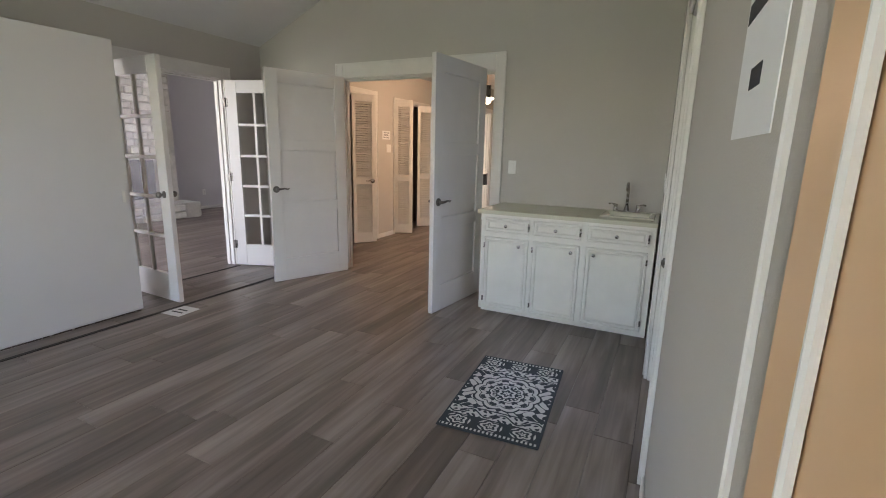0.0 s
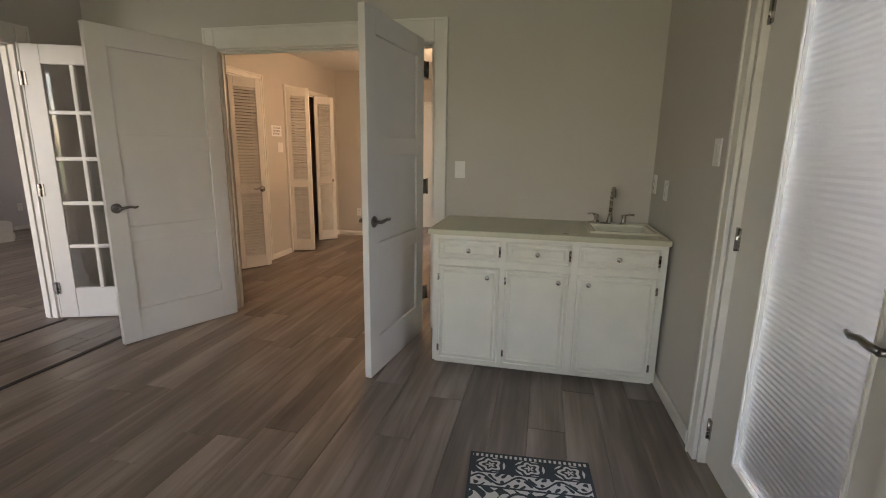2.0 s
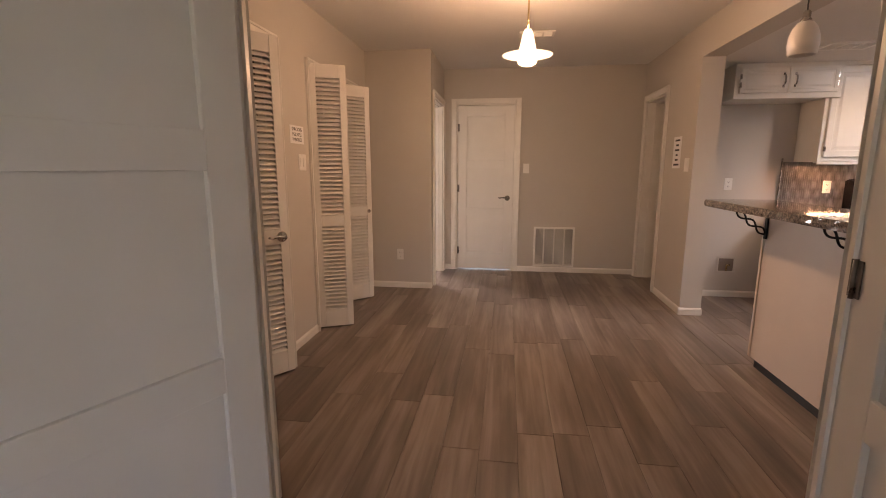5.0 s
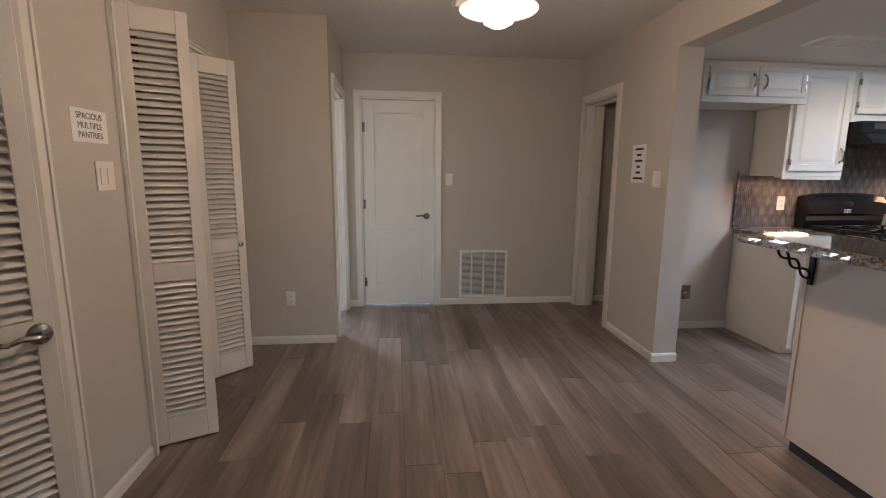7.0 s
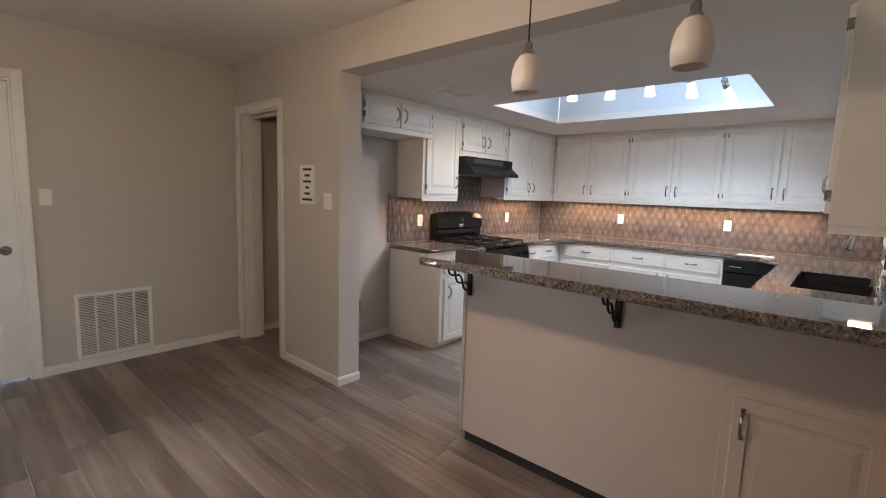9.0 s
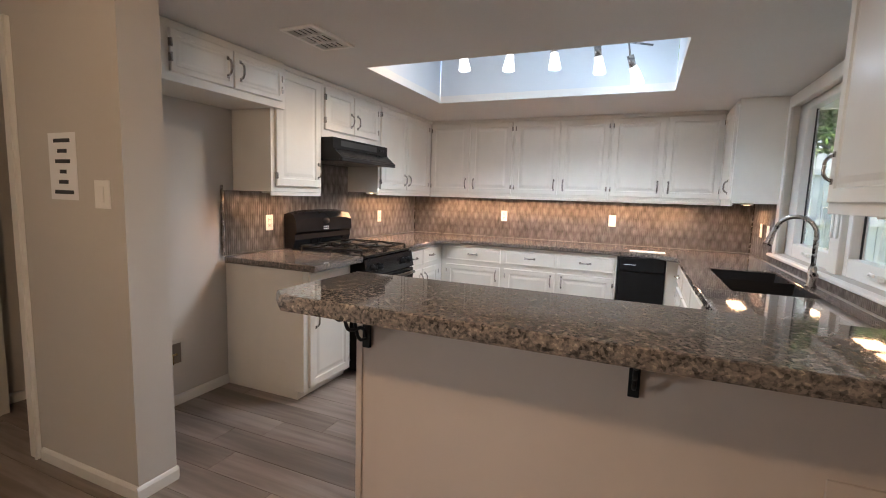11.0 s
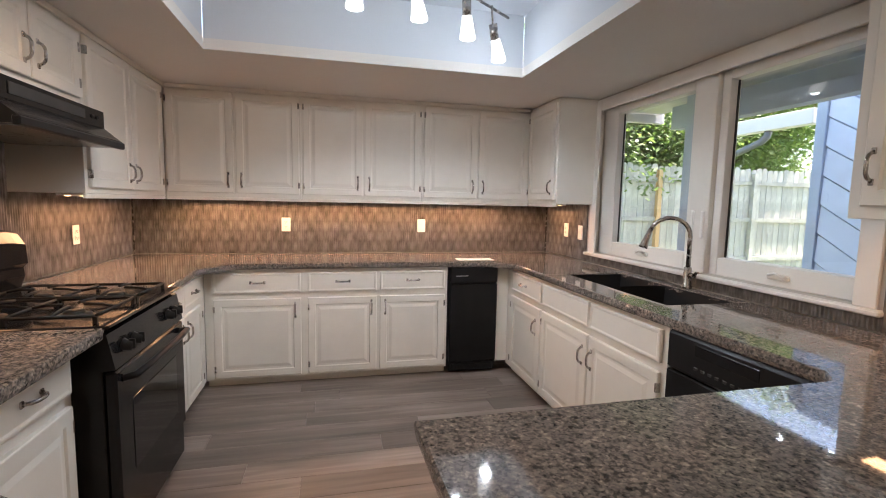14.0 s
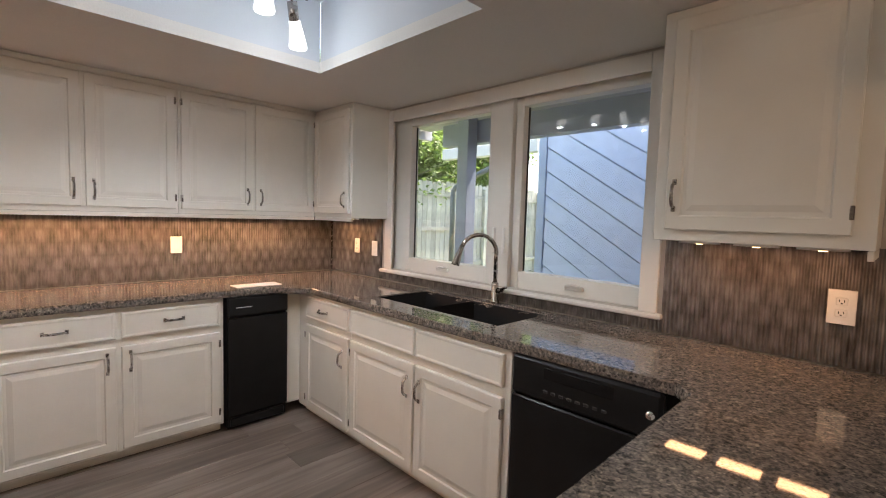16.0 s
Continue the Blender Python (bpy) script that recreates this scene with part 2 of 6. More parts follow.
def mat_rug():
    """Charcoal doormat with a woven cream medallion, side scrolls and end bands."""
    m = bpy.data.materials.new("woven_rug")
    m.use_nodes = True
    t = m.node_tree
    n, k = t.nodes, t.links
    b = n["Principled BSDF"]
    sep = n.new("ShaderNodeSeparateXYZ")
    k.new(n.new("ShaderNodeTexCoord").outputs["Object"], sep.inputs[0])

    def op(kind, a, c=None, d=None):
        q = n.new("ShaderNodeMath")
        q.operation = kind
        for i, v in enumerate((a, c, d)):
            if v is None:
                continue
            if isinstance(v, (int, float)):
                q.inputs[i].default_value = v
            else:
                k.new(v, q.inputs[i])
        return q.outputs[0]

    x, y = sep.outputs["X"], sep.outputs["Y"]
    ax, ay = op("ABSOLUTE", x), op("ABSOLUTE", y)

    def between(v, lo, hi):
        return op("MULTIPLY", op("GREATER_THAN", v, lo), op("LESS_THAN", v, hi))

    def either(*fs):
        out = fs[0]
        for f in fs[1:]:
            out = op("MAXIMUM", out, f)
        return out

    def swirl(ux, uy, fx, fy, wave):
        a = op("SINE", op("ADD", op("MULTIPLY", ux, fx), op("MULTIPLY", op("SINE", op("MULTIPLY", uy, fy)), wave)))
        c = op("SINE", op("ADD", op("MULTIPLY", uy, fx), op("MULTIPLY", op("SINE", op("MULTIPLY", ux, fy)), wave)))
        return op("MULTIPLY", a, c)

    # medallion: scalloped rim, petals with eyes, a beaded ring and a small flower
    r = op("SQRT", op("ADD", op("MULTIPLY", x, x), op("MULTIPLY", y, y)))
    th = op("ARCTAN2", y, x)
    lobe = op("ABSOLUTE", op("COSINE", op("MULTIPLY", th, 5.0)))
    q = op("DIVIDE", r, op("MULTIPLY_ADD", lobe, 0.022, 0.158))
    beads = op("GREATER_THAN", op("COSINE", op("MULTIPLY", th, 20.0)), 0.1)
    petals = op("GREATER_THAN", op("MULTIPLY", op("COSINE", op("MULTIPLY", th, 10.0)), op("SINE", op("MULTIPLY", q, 22.0))), -0.05)
    flower = op("GREATER_THAN", op("SINE", op("ADD", op("MULTIPLY", r, 190.0), op("MULTIPLY", op("COSINE", op("MULTIPLY", th, 6.0)), 1.3))), 0.0)
    medal = either(between(q, 0.90, 1.03), between(q, 0.47, 0.54), op("MULTIPLY", between(q, 0.58, 0.86), petals), op("MULTIPLY", between(q, 0.36, 0.45), beads), op("MULTIPLY", op("LESS_THAN", q, 0.33), flower))
    leaves = op("MULTIPLY", op("GREATER_THAN", q, 1.10), op("GREATER_THAN", swirl(ax, ay, 62.0, 48.0, 1.7), 0.02))
    zone_a = op("MULTIPLY", op("LESS_THAN", ay, 0.205), op("MAXIMUM", medal, leaves))
    # pale band with a dark vine and leaf marks
    bz = op("SUBTRACT", ay, 0.253)
    vine = op("LESS_THAN", op("ABSOLUTE", op("MULTIPLY_ADD", op("SINE", op("MULTIPLY", x, 38.0)), 0.026, bz)), 0.006)
    marks = op("GREATER_THAN", swirl(x, bz, 115.0, 80.0, 1.5), 0.35)
    zone_b = op("MULTIPLY", between(ay, 0.215, 0.290), op("SUBTRACT", 1.0, op("MAXIMUM", vine, marks)))
    # dark band with three ringed rosettes
    ux = op("SUBTRACT", op("MULTIPLY", op("FRACT", op("DIVIDE", op("ADD", x, 0.2475), 0.165)), 0.165), 0.0825)
    uz = op("SUBTRACT", ay, 0.342)
    d = op("SQRT", op("ADD", op("MULTIPLY", op("MULTIPLY", ux, ux), 0.62), op("MULTIPLY", uz, uz)))
    ta = op("ARCTAN2", uz, ux)
    ros = op("GREATER_THAN", op("SINE", op("ADD", op("MULTIPLY", d, 270.0), op("MULTIPLY", op("COSINE", op("MULTIPLY", ta, 5.0)), 1.5))), 0.05)
    zone_c = op("MULTIPLY", between(ay, 0.298, 0.388), op("MULTIPLY", ros, op("LESS_THAN", d, 0.050)))
    fringe = op("MULTIPLY", between(ay, 0.393, 0.411), op("GREATER_THAN", op("SINE", op("MULTIPLY", x, 300.0)), -0.1))
    lines = either(zone_a, zone_b, zone_c, fringe)
    edge = op("LESS_THAN", ax, 0.243)
    fac = op("MULTIPLY", lines, edge)
    mix = n.new("ShaderNodeMix")
    mix.data_type = "RGBA"
    mix.inputs[6].default_value, mix.inputs[7].default_value = (0.045, 0.053, 0.062, 1), (0.62, 0.61, 0.58, 1)
    k.new(fac, mix.inputs[0]), k.new(mix.outputs[2], b.inputs["Base Color"])
    b.inputs["Roughness"].default_value = 0.95
    w = n.new("ShaderNodeTexNoise")
    w.inputs["Scale"].default_value = 400
    bp = n.new("ShaderNodeBump")
    bp.inputs["Strength"].default_value, bp.inputs["Distance"].default_value = 0.6, 0.003
    k.new(w.outputs["Fac"], bp.inputs["Height"]), k.new(bp.outputs[0], b.inputs["Normal"])
    return m


WALL = mat("greige_wall_paint", (0.52, 0.49, 0.45), 0.75, vary=0.03, scale=1.5, bump=0.35, bump_scale=220, fine=0.015)
CEIL = mat("ceiling_paint", (0.69, 0.68, 0.66), 0.85, vary=0.03, scale=2, bump=0.6, bump_scale=130, fine=0.02)
# bluish because the cool light's tint is put into this ceiling colour
TRAY = mat("cool_lit_tray_paint", (0.58, 0.62, 0.67), 0.8, vary=0.02, scale=2, bump=0.3, bump_scale=130)
TRIM = mat("white_trim_paint", (0.72, 0.70, 0.66), 0.38, vary=0.04, scale=5, bump=0.12, bump_scale=90)
DOORP = mat("white_door_paint", (0.70, 0.68, 0.65), 0.40, vary=0.03, scale=4, bump=0.12, bump_scale=100)
CAB = mat("cream_cabinet_paint", (0.72, 0.69, 0.63), 0.36, vary=0.03, scale=5, bump=0.14, bump_scale=140)
VAN = mat("vanity_paint", (0.71, 0.69, 0.62), 0.42, vary=0.04, scale=6, bump=0.14, bump_scale=140)
LAMI = mat("laminate_top", (0.50, 0.48, 0.36), 0.32, vary=0.03, scale=8, fine=0.05, bump_scale=500)
PORC = mat("cream_porcelain", (0.68, 0.66, 0.55), 0.15, vary=0.02)
BOARD = mat("white_board_laminate", (0.70, 0.70, 0.70), 0.45, vary=0.02, scale=2)
FLOOR = plank_mat("grey_brown_vinyl_plank")
SUBF = mat("dark_joint", (0.035, 0.03, 0.028), 0.8)
GRAN = granite_mat()
TIN = tin_mat()
RUG = mat_rug()
BLACK = mat("black_enamel", (0.012, 0.012, 0.013), 0.16, vary=0.1, scale=8)
BLACKP = mat("black_plastic", (0.014, 0.014, 0.015), 0.34, vary=0.1, scale=12)
OVENG = mat("oven_glass", (0.006, 0.006, 0.007), 0.04, vary=0.0)
IRON = mat("cast_iron", (0.012, 0.012, 0.012), 0.55, vary=0.2, scale=40, bump=0.3, bump_scale=200)
SINK = mat("black_sink_composite", (0.012, 0.012, 0.013), 0.45, vary=0.1, scale=20, fine=0.2, bump_scale=300)
NICK = mat("brushed_nickel", (0.42, 0.40, 0.38), 0.26, 1.0, vary=0.05, scale=30)
CHROME = mat("chrome", (0.72, 0.72, 0.72), 0.12, 1.0, vary=0.04, scale=30)
BRONZ = mat("dark_pewter", (0.20, 0.185, 0.17), 0.3, 1.0, vary=0.1, scale=30)
BRASS = mat("satin_brass", (0.62, 0.48, 0.26), 0.25, 1.0, vary=0.06, scale=30)
PLATE = mat("white_plastic_plate", (0.78, 0.77, 0.74), 0.35, vary=0.02)
SLOT = mat("dark_slot", (0.02, 0.02, 0.02), 0.6)
PAPER = mat("white_paper", (0.80, 0.80, 0.80), 0.8, vary=0.02)
INK = mat("black_ink", (0.03, 0.03, 0.035), 0.7)
# peach is the warm light on a pale door, held in the base colour
PEACH = mat("warm_lit_door_paint", (0.72, 0.47, 0.27), 0.45, vary=0.05, scale=5)
# dark colour holds the shade inside the pantries and the valve box
DARKW = mat("dark_recess_shade_paint", (0.20, 0.17, 0.15), 0.8, vary=0.1, scale=4)
BEIGE = mat("beige_bar_paint", (0.58, 0.49, 0.42), 0.5, vary=0.03, scale=4, bump=0.15, bump_scale=140)
SHADE = mat("frosted_white_shade", (0.80, 0.76, 0.72), 0.3, vary=0.02)
SIDING = mat("blue_grey_siding_paint", (0.50, 0.56, 0.68), 0.6, vary=0.06, scale=5, bump=0.2, bump_scale=60)
BLUEP = mat("blue_grey_post_paint", (0.34, 0.40, 0.50), 0.6, vary=0.08, scale=6)
SOFFIT = mat("patio_soffit_paint", (0.50, 0.50, 0.50), 0.7, vary=0.05)
FENCE = mat("weathered_cedar", (0.44, 0.42, 0.37), 0.8, vary=0.2, scale=5, bump=0.4, bump_scale=50, fine=0.1, random=0.16)
PIPE = mat("dark_grey_pipe_paint", (0.16, 0.17, 0.18), 0.5, vary=0.1, scale=8)
RAIL = mat("fresh_cedar", (0.58, 0.36, 0.17), 0.7, vary=0.12, scale=9)
BARK = mat("bark", (0.11, 0.085, 0.065), 0.9, vary=0.3, scale=14, bump=0.8, bump_scale=30)
LEAF = mat("leaves", (0.12, 0.17, 0.05), 0.55, vary=0.45, scale=3, fine=0.35, bump_scale=14)
GRASS = mat("grass", (0.10, 0.13, 0.045), 0.9, vary=0.35, scale=2, fine=0.35, bump_scale=40)
STONE = mat("cream_limestone", (0.58, 0.55, 0.50), 0.85, vary=0.14, scale=7, bump=0.7, bump_scale=40, fine=0.06, random=0.18)
CONC = mat("patio_concrete", (0.45, 0.44, 0.42), 0.85, vary=0.12, scale=3, bump=0.3, bump_scale=80)
LIV = mat("living_room_wall_paint", (0.58, 0.56, 0.57), 0.75, vary=0.03, scale=1.5, bump=0.3, bump_scale=200)
_t = LEAF.node_tree
_tr, _mx = _t.nodes.new("ShaderNodeBsdfTranslucent"), _t.nodes.new("ShaderNodeMixShader")
_tr.inputs["Color"].default_value, _mx.inputs[0].default_value = (0.22, 0.34, 0.08, 1), 0.45
_t.links.new(_t.nodes["Principled BSDF"].outputs[0], _mx.inputs[1]), _t.links.new(_tr.outputs[0], _mx.inputs[2])
_t.links.new(_mx.outputs[0], _t.nodes["Material Output"].inputs["Surface"])
GLASS = clear("window_glass")
RGLASS = clear("privacy_glass", (0.88, 0.93, 1.0), 0.5)
BULBW = glow("warm_bulb", (1.0, 0.74, 0.46), 1.2)
BULBC = glow("cool_bulb_glass", (0.92, 0.96, 1.0), 0.5)
OPAL = glow("lit_opal_glass", (1.0, 0.80, 0.55), 0.26)
LEDM = glow("led_strip", (1.0, 0.66, 0.32), 1.6)
DISPL = glow("pale_display", (0.55, 0.65, 0.75), 0.02)


for _m, _v in ((BLACK, 0.16), (BLACKP, 0.12), (OVENG, 0.4), (IRON, 0.25), (SINK, 0.25)):
    _m.node_tree.nodes["Principled BSDF"].inputs["Specular IOR Level"].default_value = _v


# ---- mesh helpers ----
def box(bm, x0, x1, y0, y1, z0, z1, bevel=0.0, seg=1):
    geom = bmesh.ops.create_cube(bm, size=1.0)
    bmesh.ops.scale(bm, vec=(abs(x1 - x0), abs(y1 - y0), abs(z1 - z0)), verts=geom["verts"])
    bmesh.ops.translate(bm, vec=((x0 + x1) / 2, (y0 + y1) / 2, (z0 + z1) / 2), verts=geom["verts"])
    if bevel:
        edges = {e for v in geom["verts"] for e in v.link_edges}
        bmesh.ops.bevel(bm, geom=list(edges), offset=bevel, segments=seg, affect="EDGES", profile=0.7)
    return bm


def boxes(*args, bevel=0.0):
    bm = bmesh.new()
    for a in args:
        box(bm, *a, bevel=bevel)
    return bm


def tube(bm, pts, r, seg=8, caps=True):
    pts = [Vector(p) for p in pts]
    rings, ref = [], None
    for i, p in enumerate(pts):
        d = (pts[min(i + 1, len(pts) - 1)] - pts[max(i - 1, 0)]).normalized()
        if ref is None:
            ref = d.orthogonal().normalized()
        ref = (ref - d * ref.dot(d)).normalized()
        s = d.cross(ref)
        rad = r[i] if isinstance(r, (list, tuple)) else r
        rings.append([bm.verts.new(p + rad * (ref * math.cos(a) + s * math.sin(a))) for a in (2 * math.pi * j / seg for j in range(seg))])
    for a, b in zip(rings, rings[1:]):
        for j in range(seg):
            f = bm.faces.new((a[j], a[(j + 1) % seg], b[(j + 1) % seg], b[j]))
            f.smooth = True
    if caps:
        bm.faces.new(rings[0][::-1]), bm.faces.new(rings[-1])
    return bm


def lathe(bm, prof, m=None, seg=24):
    """Turns a profile of (radius, height) round z; m lays it in place."""
    m = m or Matrix()
    rings = []
    for r, z in prof:
        if r < 1e-5:
            rings.append([bm.verts.new(m @ Vector((0, 0, z)))])
        else:
            rings.append([bm.verts.new(m @ Vector((r * math.cos(a), r * math.sin(a), z))) for a in (2 * math.pi * j / seg for j in range(seg))])
    for a, b in zip(rings, rings[1:]):
        for j in range(seg):
            q = [a[j % len(a)], a[(j + 1) % len(a)], b[(j + 1) % len(b)], b[j % len(b)]]
            q = list(dict.fromkeys(q))
            if len(q) > 2:
                bm.faces.new(q).smooth = True
    return bm


def mesh(name, bm, material):
    me = bpy.data.meshes.new(name)
    bmesh.ops.recalc_face_normals(bm, faces=bm.faces[:])
    bm.to_mesh(me)
    bm.free()
    me.materials.append(material)
    return me


def part(name, bm, material, parent, label=""):
    ob = new(name, bm if isinstance(bm, bpy.types.Mesh) else mesh(name, bm, material))
    ob.parent = parent
    return tagged(ob, label)


def thing(name, m, label, category, group="", kind=""):
    ob = new(name)
    ob.empty_display_size = 0.1
    ob.matrix_basis = m
    return tagged(ob, label, category, group, kind)


def solid(name, bm, material, label, category, kind="", m=None, group=""):
    ob = new(name, mesh(name, bm, material))
    if m is not None:
        ob.matrix_basis = m
    return tagged(ob, label, category, group, kind)


def structure(name, bm, material, label, category="wall"):
    return solid(name, bm, material, label, category, "structure")


def words(text, size, parent, m, material=None):
    """Flat lettering in the built-in font, centred on m."""
    cu = bpy.data.curves.new("lettering", "FONT")
    cu.body, cu.size, cu.align_x, cu.align_y, cu.extrude = text, size, "CENTER", "CENTER", 0.0003
    tmp = bpy.data.objects.new("lettering", cu)
    scene.collection.objects.link(tmp)
    me = bpy.data.meshes.new_from_object(tmp.evaluated_get(bpy.context.evaluated_depsgraph_get()))
    bpy.data.objects.remove(tmp)
    me.materials.clear()
    me.materials.append(material or INK)
    ob = new("lettering", me)
    ob.parent, ob.matrix_basis = parent, m
    return ob


def panel_face(x0, x1, z0, z1, y, depth, frames):
    """A slab from y to y + depth, front at y, whose front is stepped by frames of (inset, sink)."""
    bm = bmesh.new()
    loops = []
    steps = [(0.0, depth), (0.0, 0.004), (0.004, 0.0)]
    for inset, s in frames:
        steps.append((inset, s))
    for inset, s in steps:
        loops.append([bm.verts.new((x, y + s, z)) for x, z in ((x0 + inset, z0 + inset), (x1 - inset, z0 + inset), (x1 - inset, z1 - inset), (x0 + inset, z1 - inset))])
    for a, b in zip(loops, loops[1:]):
        for j in range(4):
            bm.faces.new((a[j], a[(j + 1) % 4], b[(j + 1) % 4], b[j]))
    bm.faces.new(loops[-1]), bm.faces.new(loops[0][::-1])
    return bm


def pull(parent, x, z, y, upright=True, length=0.10, material=None):
    """A bowed bar pull with two feet."""
    bm = bmesh.new()
    pts = []
    for i in range(9):
        u = -1 + 2 * i / 8
        pts.append((x, y - 0.030 * (1 - u ** 4) , z + u * length / 2) if upright else (x + u * length / 2, y - 0.030 * (1 - u ** 4), z))
    tube(bm, pts, 0.0065, 8)
    for s in (-1, 1):
        c = (x, y, z + s * length / 2) if upright else (x + s * length / 2, y, z)
        box(bm, c[0] - 0.008, c[0] + 0.008, y - 0.006, y, c[2] - 0.011, c[2] + 0.011, 0.002)
    return part("handle", bm, material or NICK, parent, "brushed nickel bow handle")


def knob(parent, x, z, y, r=0.015, material=None):
    bm = bmesh.new()
    lathe(bm, [(0, -0.028), (r * 0.7, -0.028), (r, -0.022), (r * 0.9, -0.014), (r * 0.4, -0.009), (r * 0.45, 0), (0, 0)], pose(x, y, z, -90, 0, 0), 14)
    return part("knob", bm, material or CHROME, parent, "round polished metal knob")


# ---- structure ----
HC, KC = 2.49, 2.21          # ceilings of hall and kitchen
YA, YB = 4.28, 4.345          # wall between the first room and the hall
YS0 = 4.335
XW = -4.0                    # west wall of the first room
subfloor = structure("floor", boxes((-8.6, 3.55, -1.15, 10.55, -0.06, -0.009), (-4.1, 0.6, -3.1, -1.15, -0.06, -0.009)), SUBF, "grey-brown wood-look vinyl plank floor", "floor")

# first room
structure("wall_north_first_room", boxes((-4.1, -2.83, YA, YB, 0, 3.8), (-2.83, -1.10, YA, YB, 2.06, 3.8), (-1.10, 0.40, YA, YS0, 0, 3.8)), WALL, "greige painted wall with a wide double doorway")
structure("wall_west_first_room", boxes((XW - 0.12, XW, 3.76, YA, 0, 2.6), (XW - 0.12, XW, 2.0, 3.76, 2.03, 2.6), (XW - 0.12, XW, -3.0, 2.0, 0, 2.6)), WALL, "greige painted wall with a french doorway")
# unseen wall; its wide opening is assumed, to light the first room
structure("wall_south_first_room", boxes((-4.1, -3.3, -3.12, -3.0, 0, 3.8), (-0.5, 0.7, -3.12, -3.0, 0, 3.8), (-3.3, -0.5, -3.12, -3.0, 0, 0.8), (-3.3, -0.5, -3.12, -3.0, 2.2, 3.8)), WALL, "unseen greige painted wall with an opening added to let daylight in")
EAST = pose(0.40, 2.5, 0, 0, 0, 1.9)
solid("wall_east_first_room", boxes((0, 0.14, 0.56, 1.775, 0, 3.6), (0, 0.14, -0.40, 0.56, 2.06, 3.6), (0, 0.14, -5.6, -0.40, 0, 3.6)), WALL, "greige painted wall with a glazed outside door", "wall", "structure", EAST)


def roof_plane(name, x0, z0, x1, z1):
    bm = bmesh.new()
    a = [bm.verts.new((x, y, z + d)) for d in (0, 0.1) for x, z in ((x0, z0), (x1, z1)) for y in (-3.1, 4.36)]
    for f in ((0, 1, 3, 2), (4, 5, 7, 6), (0, 1, 5, 4), (2, 3, 7, 6), (0, 2, 6, 4), (1, 3, 7, 5)):
        bm.faces.new([a[i] for i in f])
    structure(name, bm, CEIL, "sloping white textured ceiling", "ceiling")


roof_plane("ceiling_slope_west", XW - 0.12, 2.39, -1.7, 3.42)
roof_plane("ceiling_slope_east", -1.7, 3.42, 0.8, 2.95)

# living room beyond the french doors
structure("wall_west_living_room", boxes((-8.62, -8.5, -1.2, 9.9, 0, 3.8)), LIV, "pale lavender-grey painted wall")
structure("wall_north_living_room", boxes((-8.5, -4.12, 7.75, 7.87, 0, 3.8)), LIV, "pale lavender-grey painted wall")
# wall out of view, opened here only to admit light to the living room
structure("wall_south_living_room", boxes((-8.5, -7.6, -1.2, -1.08, 0, 3.8), (-4.8, -4.12, -1.2, -1.08, 0, 3.8), (-7.6, -4.8, -1.2, -1.08, 0, 0.6), (-7.6, -4.8, -1.2, -1.08, 2.4, 3.8)), LIV, "unseen pale lavender-grey wall with an opening added to let daylight in")
structure("wall_east_living_room", boxes((-4.24, -4.121, 4.28, 7.75, 0, 3.8), (-4.24, -4.121, -1.08, 4.28, 2.6, 3.8)), LIV, "pale lavender-grey painted wall")
structure("ceiling_living_room", boxes((-8.62, -4.12, -1.2, 7.87, 3.5, 3.6)), CEIL, "white ceiling", "ceiling")

# hall
XL = -3.53
structure("wall_west_hall", boxes((XL - 0.1, XL, YB, 4.55, 0, HC), (XL - 0.1, XL, 4.55, 5.88, 2.08, HC), (XL - 0.1, XL, 5.88, 6.40, 0, HC), (XL - 0.1, XL, 6.40, 7.52, 2.08, HC), (XL - 0.1, XL, 7.52, 7.95, 0, HC)), WALL, "greige painted wall with two pantry openings")
structure("wall_recess", boxes((XL, -2.835, 7.845, 7.95, 0, HC)), WALL, "greige painted wall with a baseboard")
structure("wall_west_passage", boxes((-2.935, -2.835, 7.95, 8.02, 0, HC), (-2.935, -2.835, 8.02, 8.74, 2.06, HC), (-2.935, -2.835, 8.74, 8.86, 0, HC)), WALL, "greige painted wall with an open doorway")
structure("wall_north_hall", boxes((-2.95, -2.68, 8.86, 8.98, 0, HC), (-2.68, -1.95, 8.86, 8.98, 2.08, HC), (-1.95, 0.6, 8.86, 8.98, 0, HC)), WALL, "greige painted wall with a white door")
structure("wall_east_hall", boxes((-0.465, -0.285, 7.26, 8.06, 0, HC), (-0.465, -0.285, 8.06, 8.74, 2.06, HC), (-0.465, -0.285, 8.74, 8.86, 0, HC)), WALL, "greige painted wall with a doorway and a square end")
structure("header_beam", boxes((-0.465, -0.285, 4.38, 7.26, KC, HC)), WALL, "greige painted drywall header over the kitchen opening")
structure("ceiling_hall", boxes((-4.6, -0.285, YB, 9.0, HC, HC + 0.08)), CEIL, "white textured ceiling", "ceiling")
# pantry insides, their shade put into a dark wall colour
structure("wall_pantry_back", boxes((-4.12, -4.02, YB, 7.95, 0, HC), (-4.02, XL - 0.1, YB, YB + 0.05, 0, HC), (-4.02, XL - 0.1, 6.10, 6.20, 0, HC), (-4.02, XL - 0.1, 7.75, 7.95, 0, HC)), DARKW, "inside wall of the pantries, its dimness painted in")
